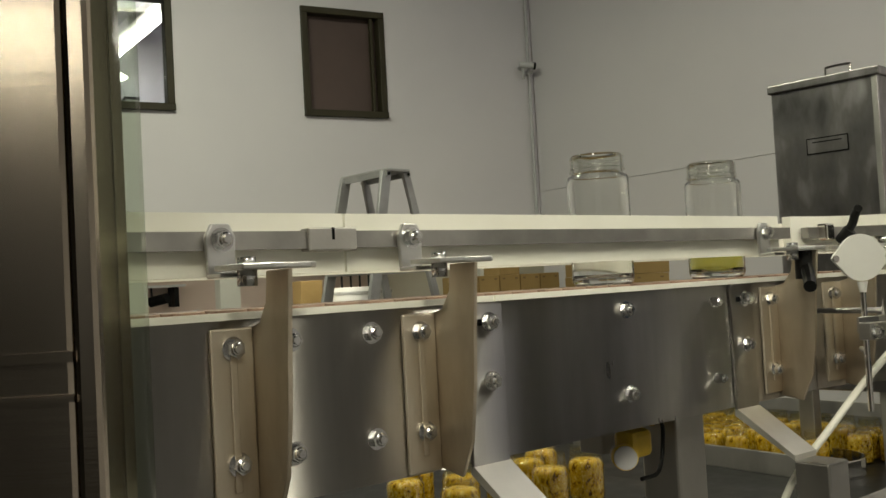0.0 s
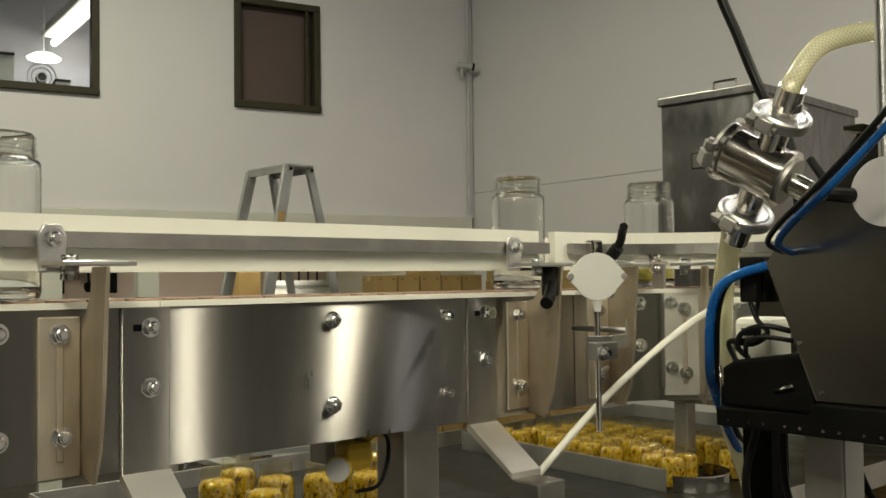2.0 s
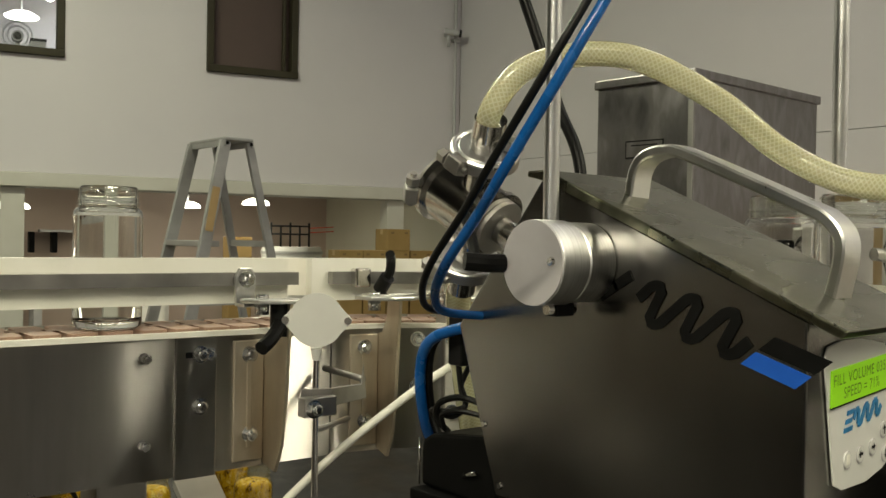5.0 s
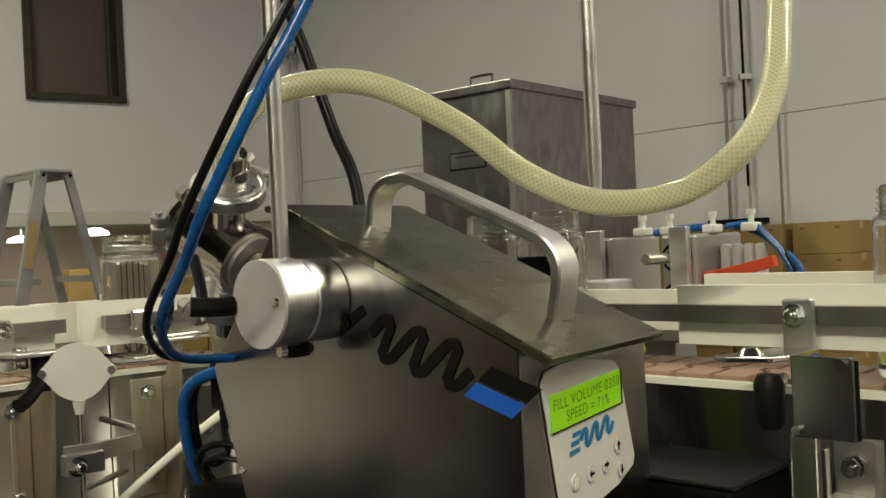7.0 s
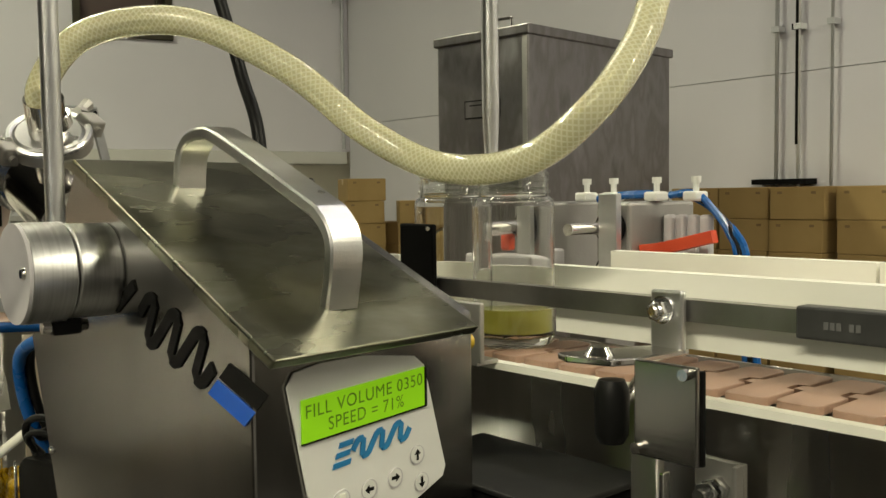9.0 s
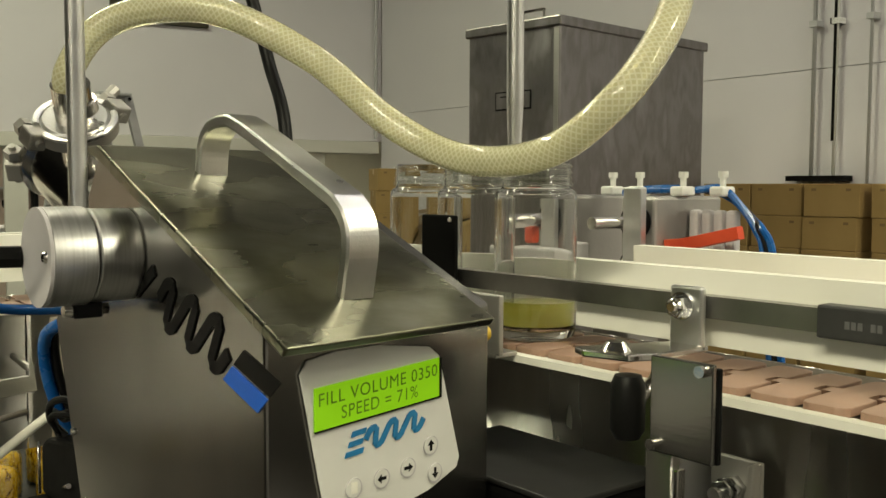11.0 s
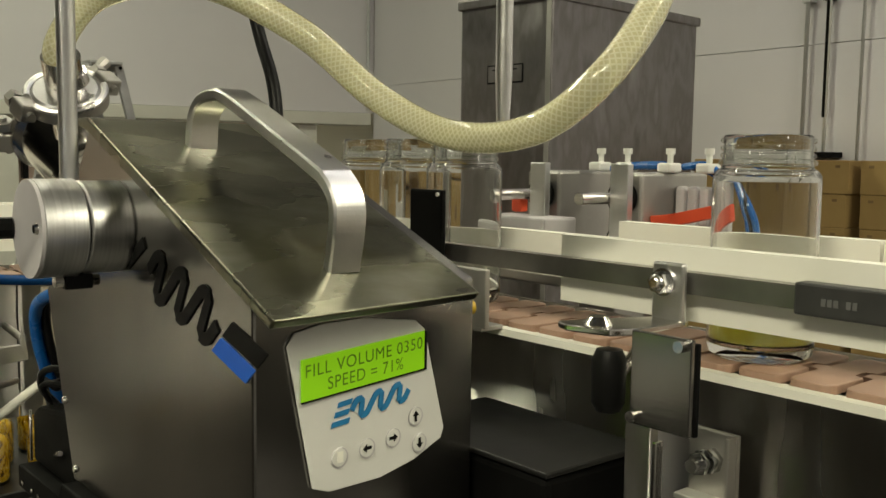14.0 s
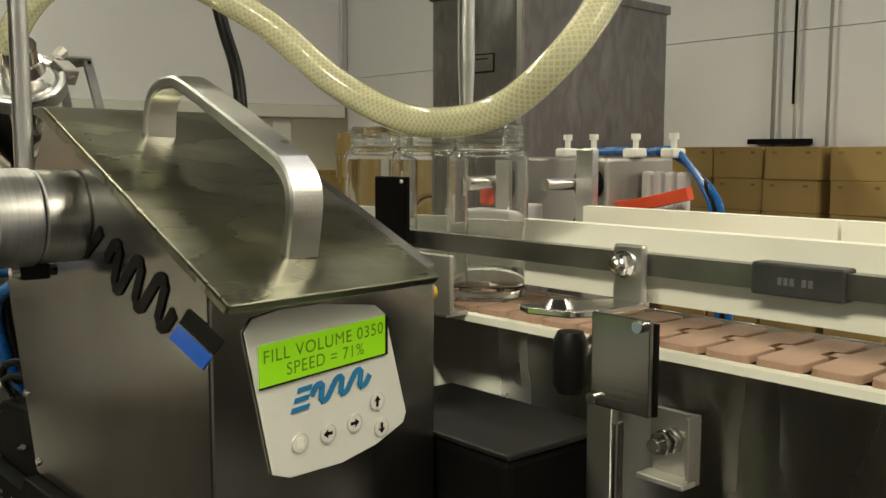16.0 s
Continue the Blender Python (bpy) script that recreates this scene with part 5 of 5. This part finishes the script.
# ---- step ladder ----
def ladder():
    l = thing("step_ladder", "grey aluminium step ladder standing open", "ladder", m=pose(1.070, 1.745, 0, 0, 0, 2))
    cap = bmesh.new()
    bm_box(cap, -0.044, 0.044, -0.112, 0.112, 1.438, 1.448, 0.003)
    bm_box(cap, -0.044, -0.038, -0.112, 0.112, 1.424, 1.4385, 0.001)
    bm_box(cap, 0.038, 0.044, -0.112, 0.112, 1.424, 1.4385, 0.001)
    part("top_cap", cap, LADDER_AL, l)
    for sx in (-1, 1):
        for sy in (-1, 1):
            top, foot = Vector((0.036 * sx, 0.098 * sy, 1.437)), Vector(((0.036 + 0.31) * sx, 0.165 * sy, 0.0))
            bm = bmesh.new()
            bm_tube(bm, [top, foot], 0, flat=(0.017 if sx < 0 else 0.012, 0.007, (1, 0, 0)))
            part("rail", bm, LADDER_AL, l)
            part("rivet", one_rod((0.036 * sx, 0.113 * sy, 1.4315), (0.036 * sx, 0.1145 * sy, 1.4315), 0.005, 8), BLACK_METAL, l)
    for k in range(1, 5):
        z = 1.43 - k * 0.27
        f = (1.43 - z) / 1.43
        part("step", one_box(-(0.036 + 0.31 * f) - 0.02, -(0.036 + 0.31 * f) + 0.045, -(0.09 + 0.067 * f), 0.09 + 0.067 * f, z - 0.012, z + 0.004, 0.002), LADDER_AL, l)
        part("brace", one_box(0.036 + 0.31 * f - 0.006, 0.036 + 0.31 * f + 0.006, -(0.09 + 0.067 * f), 0.09 + 0.067 * f, z - 0.012, z + 0.006), LADDER_AL, l)
    part("spreader", one_box(-0.12, 0.12, -0.126, -0.121, 0.99, 1.005), LADDER_AL, l)
    part("label", one_tube([(-0.066, -0.1137, 1.31), (-0.090, -0.1190, 1.19)], 0, n=0, flat=(0.011, 0.001, (1, 0, 0))), CARD_TAPE, l, "worn yellowed label")


ladder()


# ---- walls' fittings ----
def wall_fittings():
    p = thing("conduit", "grey conduit running down the wall corner", "conduit", m=W)
    part("pipe", one_rod((-0.035, -0.02, LEDGE + 0.01), (-0.035, -0.02, TOP), 0.008, 12), PIPE_GREY, p)
    part("joint", one_box(-0.05, -0.02, -0.034, 0.0, 2.06, 2.075, 0.003), PIPE_GREY, p)
    c = thing("security_camera", "small dark security camera on a wall bracket", "camera", m=W)
    part("arm", one_rod((-0.075, 0, 2.09), (-0.075, -0.05, 2.085), 0.009, 10), PIPE_GREY, c)
    part("head", one_rod((-0.105, -0.05, 2.096), (-0.045, -0.075, 2.087), 0.014, 16), PIPE_GREY, c)
    part("lens", one_rod((-0.045, -0.075, 2.087), (-0.036, -0.0787, 2.0857), 0.0165, 16), BLACK, c)
    part("drop", one_rod((-0.085, -0.05, 2.08), (-0.085, -0.05, 2.03), 0.008, 8), PIPE_GREY, c)
    for x, z0, r, mat in ((2.115, 1.16, 0.0055, PIPE_GREY), (2.175, 1.325, 0.0062, BLACK), (2.178, 1.16, 0.0045, WHITE_PANEL), (2.27, 1.16, 0.0042, PIPE_GREY)):
        q = thing("wall_pipe", "thin pipe running up the side wall", "pipe", "wall pipes", R)
        part("pipe", one_rod((x, -0.02, z0), (x, -0.02, TOP if z0 < 1.3 or mat is BLACK else 1.33), r, 10), mat, q)
        part("saddle", one_box(x - r - 0.006, x + r + 0.006, -0.03, 0.0, 1.62, 1.635), mat, q)
    s = thing("wall_bracket", "dark bracket on the side wall", "bracket", m=R)
    part("bar", one_box(2.06, 2.22, -0.05, 0.0, 1.222, 1.236), BLACK_METAL, s)


wall_fittings()


# ---- cartons ----
def carton(w, d, h):
    bm = bmesh.new()
    bm_box(bm, -w / 2, w / 2, -d / 2, d / 2, 0, h, 0.002)
    c = new("carton", finish(bm, "carton", CARD))
    tagged(c, "closed brown cardboard carton in a stack", "carton", "stacked cartons")
    part("tape", one_box(-w / 2 - 0.0006, w / 2 + 0.0006, -0.012, 0.012, h - 0.02, h + 0.0006), CARD_TAPE, c, "strip of brown tape")
    for a in (-0.36, 0.26):
        part("print", one_box(w * a, w * a + 0.012, -d / 2 - 0.0006, -d / 2 + 0.001, h * 0.78, h * 0.86), CARD_DARK, c)
    return c


one = carton(0.138, 0.16, 0.0785)
one.matrix_world = pose(2.36, 0.740, 0.027, 0, 0, -90)
pallet = thing("pallet", "low wooden pallet under stacked cartons", "pallet", m=pose(2.36, 0.44, 0))
for k in range(5):
    part("board", one_box(-0.10, 0.10, -0.385 + k * 0.157, -0.255 + k * 0.157, 0.014, 0.027, 0.001), CARD_DARK, pallet)
for x in (-0.08, 0.08):
    part("runner", one_box(x - 0.012, x + 0.012, -0.385, 0.373, 0.0, 0.014, 0.001), CARD_DARK, pallet)
for layer in range(15):
    for k in range(5):
        if (layer or k) and (layer < 14 or k):
            y = 0.740 - k * 0.145 - (0.022 if k == 4 else 0.0)
            copy_thing(one, pose(2.36 + random.uniform(-0.006, 0.006), y + random.uniform(-0.003, 0.003), 0.027 + layer * 0.0792, 0, 0, -90 + random.uniform(-1.2, 1.2)))
for x, y, n, rz in ((2.18, 1.92, 16, -25), (2.30, 1.75, 15, -35), (2.33, 1.98, 14, -20)):
    for layer in range(n):
        copy_thing(one, pose(x, y, layer * 0.0792, 0, 0, rz + random.uniform(-3, 3)))
small = carton(0.092, 0.12, 0.0805)
small.matrix_world = pose(1.80, 2.24, 0, 0, 0, -4)
for k in range(5):
    for layer in range(14 + (k == 2)):
        if k or layer:
          copy_thing(small, pose(1.80 + k * 0.098, 2.24 - k * 0.012, layer * 0.0809, 0, 0, -11.5 + random.uniform(-1, 1)))


# ---- the open bay under the upper wall ----
def bay():
    for x in (-1.475, -1.83, -2.9, -0.30):
        solid("column", one_box(x - 0.04, x + 0.04, 0.01, 0.09, 0.0, LEDGE - 0.056), TRIM, "white painted column carrying the upper wall", "column", "bay columns", "structure", W)
    t = thing("workbench", "grey workbench against the bay wall", "workbench", m=W)
    part("tabletop", one_box(-3.4, -1.6, 1.55, 2.1, 0.84, 0.88, 0.004), PIPE_GREY, t)
    for x in (-3.35, -1.65):
        for y in (1.6, 2.05):
            part("leg", one_box(x - 0.02, x + 0.02, y - 0.02, y + 0.02, 0, 0.84), PIPE_GREY, t)
    s = thing("wall_shelf", "narrow dark wall shelf on brackets", "shelf", m=W)
    part("board", one_box(-1.62, -1.20, 2.0, 2.2, 1.178, 1.192), PIPE_GREY, s)
    for x in (-1.66, -1.54, -1.25):
        part("bracket", one_box(x - 0.014, x + 0.014, 2.02, 2.2, 1.06, 1.178, 0.002), BLACK_METAL, s)
    f = thing("spot_lamp", "small black and white spot lamp below the shelf", "lamp", m=W)
    part("head", one_rod((-1.41, 1.98, 1.095), (-1.33, 1.90, 1.115), 0.03, 16), BLACK_METAL, f)
    part("stem", one_rod((-1.40, 2.0, 1.178), (-1.40, 1.98, 1.10), 0.006, 8), BLACK_METAL, f)
    for x, y, z in ((-1.80, 0.9, 1.285), (-0.60, 1.2, 1.345), (-0.85, 1.75, 1.335), (-2.3, 1.2, 1.30)):
        p = thing("pendant_lamp", "white glowing dome lamp below the bay ceiling", "lamp", "bay lamps", W @ pose(x, y, z))
        bm = bmesh.new()
        bm_lathe(bm, [(0.0, 0.035), (0.03, 0.033), (0.065, 0.018), (0.075, 0.0), (0.07, -0.003), (0.0, -0.004)], 24)
        part("dome", bm, BULB_GLOW, p, "glowing white dome")
        part("stem", one_rod((0, 0, 0.035), (0, 0, LEDGE + 0.05 - z), 0.006, 8), PIPE_GREY, p)
    for x, y, w, h in ((-0.35, 1.35, 0.34, 0.24), (-1.05, 1.75, 0.20, 0.10), (-2.9, 1.75, 0.4, 0.28)):
        c = thing("storage_tank", "white plastic storage tank on a base", "tank", "bay tanks", W @ pose(x, y, 0))
        bm = bmesh.new()
        bm_lathe(bm, [(0, 0.0), (w / 2, 0.0), (w / 2, 0.86 + h), (w / 2 - 0.01, 0.88 + h), (0, 0.88 + h)], 28)
        part("shell", bm, WHITE_PANEL, c)
        part("band", one_rod((0, 0, 0.84 + h), (0, 0, 0.855 + h), w / 2 + 0.004, 28), PIPE_GREY, c)
    r = thing("wire_rack", "black wire rack on the tank", "rack", m=W)
    for k in range(5):
        part("upright", one_rod((-0.47 + k * 0.055, 1.35, 1.12), (-0.47 + k * 0.055, 1.35, 1.255 - 0.02 * (k % 2)), 0.006, 8), BLACK, r)
    part("bar", one_rod((-0.475, 1.35, 1.235), (-0.245, 1.35, 1.235), 0.005, 8), BLACK, r)
    part("bar", one_rod((-0.475, 1.35, 1.19), (-0.245, 1.35, 1.19), 0.005, 8), BLACK, r)
    for x, y, z in ((-0.10, 1.35, 1.225), (-0.10, 1.35, 1.20)):
        part("arm", one_rod((-0.25, 1.35, z), (x, 1.36, z + 0.01), 0.003, 6), RED_PLASTIC, r)
    part("case", one_box(-0.68, -0.55, 1.45, 1.6, 0.0, 1.17, 0.004), CARD, tagged(thing("tall_carton", "tall brown carton standing in the bay", "carton", m=W)))
    g = thing("shelving_unit", "grey metal shelving with low shelves", "shelving", m=W)
    for z in (0.3, 0.65, 1.0):
        part("shelf", one_box(-3.6, -0.3, 0.55, 0.95, z, z + 0.02), PIPE_GREY, g)
    for x in (-3.6, -2.5, -1.4, -0.32):
        for y in (0.56, 0.94):
            part("upright", one_box(x, x + 0.02, y - 0.01, y + 0.01, 0.0, 1.05), PIPE_GREY, g)


bay()
area("bay_fill", *(W @ Vector((-1.1, 1.2, LEDGE - 0.02))), 1.2, 0.5, 7.0, WARM, -11.5)
# added lamp out of view, brightens the bay that the housing flank reflects
area("bay_fill", *(W @ Vector((-3.95, 1.1, LEDGE - 0.02))), 1.2, 0.5, 14.0, WARM, -11.5)
area("bay_fill", *(W @ Vector((-2.6, 1.0, LEDGE - 0.02))), 1.2, 0.5, 4.0, WARM, -11.5)


def office():
    """The lit room behind the first window."""
    bm = bmesh.new()
    bm_box(bm, -3.2, -1.25, 2.15, 2.19, 1.56, 2.85)
    bm_box(bm, -3.25, -3.2, 0.14, 2.19, 1.56, 2.85)
    bm_box(bm, -1.25, -1.2, 0.14, 2.19, 1.56, 2.85)
    solid("wall_office", bm, WALL, "white office walls behind the window", "wall", kind="structure", m=W)
    solid("ceiling_office", one_box(-3.2, -1.25, 0.14, 2.15, 2.86, 2.9), CEILING, "white office ceiling", "ceiling", kind="structure", m=W)
    solid("floor_office", one_box(-3.2, -1.25, 0.14, 2.15, 1.525, 1.555), CONCRETE, "office floor", "floor", kind="structure", m=W)
    tube_light(-1.52, 1.42, 2.5, 96, W)
    p = thing("pendant_lamp", "white glowing dome lamp in the office", "lamp", m=W @ pose(-1.78, 0.7, 2.11))
    bm = bmesh.new()
    bm_lathe(bm, [(0.0, 0.024), (0.04, 0.021), (0.072, 0.002), (0.066, -0.006), (0.0, -0.008)], 24)
    part("dome", bm, BULB_GLOW, p)
    part("stem", one_rod((0, 0, 0.024), (0, 0, 0.74), 0.003, 8), PIPE_GREY, p)
    d = thing("office_shelf", "low office shelf under the window", "shelf", m=W)
    part("board", one_box(-2.15, -1.62, 0.45, 0.75, 1.90, 1.92, 0.002), TRIM, d)
    for x in (-2.13, -1.64):
        part("side", one_box(x - 0.01, x + 0.01, 0.46, 0.74, 1.555, 1.90), TRIM, d)
    f = thing("desk_fan", "grey round desk fan on the office shelf", "fan", m=W @ pose(-1.80, 0.6, 1.92))
    ring = bmesh.new()
    for r in (0.02, 0.04, 0.058):
        bm_tube(ring, [(r * math.cos(a * math.tau / 24), -0.012, 0.085 + r * math.sin(a * math.tau / 24)) for a in range(25)], 0.0035, 6)
    part("cage", ring, PIPE_GREY, f)
    part("motor", one_rod((0, -0.008, 0.085), (0, 0.04, 0.085), 0.022, 16), DARK_STEEL, f)
    part("stand", one_rod((0, 0.015, 0.0), (0, 0.015, 0.085), 0.010, 10), PIPE_GREY, f)
    for x, w, h in ((-1.94, 0.055, 0.17), (-1.72, 0.06, 0.075)):
        b = thing("storage_box", "dark grey storage box on the office shelf", "box", "office boxes", W @ pose(x, 0.6, 1.92))
        part("shell", one_box(-w / 2, w / 2, -0.05, 0.05, 0.0, h - 0.012, 0.002), PIPE_GREY, b)
        part("lid", one_box(-w / 2 - 0.002, w / 2 + 0.002, -0.052, 0.052, h - 0.012, h, 0.002), DARK_STEEL, b)


office()
area("office_lamp", *(W @ Vector((-1.52, 1.42, 2.46))), 1.1, 0.06, 4.0, (0.95, 0.96, 1.0), 84.5)


# ---- jars on the belt ----
PITCH = 0.0595


D_NOZZLE = (XE - LEFT) + (RIN + 0.0508) * math.pi / 2 + (CY + 0.386)
D_HOLD = D_NOZZLE - 0.063
# jar, start along the belt, time at which the nozzle lets it go, time at which the gate lets it through
JARS = [(D_NOZZLE, 5.15, 0.0, True), (D_HOLD - 0.60, 12.45, 7.0, True), (0.113 - LEFT, 99.0, 14.4, False), (-0.415 - LEFT, 99.0, 99.0, False), (-0.86 - LEFT, 99.0, 99.0, False)]


def jar_runs():
    """Each jar rides the belt, waits at the gate and at the nozzle, and never runs into the one ahead."""
    here = [j[0] for j in JARS]
    logs = [[] for _ in JARS]
    steps = 320
    for k in range(steps + 1):
        t = k * 0.05
        for i, (_, leave, pass_at, _f) in enumerate(JARS):
            if k % 5 == 0:
                logs[i].append((t, here[i]))
            go = here[i] + SPEED * 1.03 * 0.05
            if t < leave and go > D_NOZZLE >= here[i]:
                go = D_NOZZLE
            if t < pass_at and go > D_HOLD >= here[i]:
                go = D_HOLD
            if i and go > here[i - 1] - PITCH:
                go = max(here[i], here[i - 1] - PITCH)
            here[i] = min(go, RUN - 0.03)
    return logs


JAR_OBS = [jar(f) for _, _, _, f in JARS]


# ---- what moves ----
def motions():
    for ob, u in TILES:
        walk(ob, [(k * 0.5, tile_pose(u + SPEED * k * 0.5 / (2 * RUN))) for k in range(33)])
    for ob, log in zip(JAR_OBS, jar_runs()):
        rows = []
        for t, d in log:
            p, a = lane_mid(d)
            rows.append((t, pose(p.x, p.y, BELT, 0, 0, math.degrees(a))))
        walk(ob, rows)


motions()
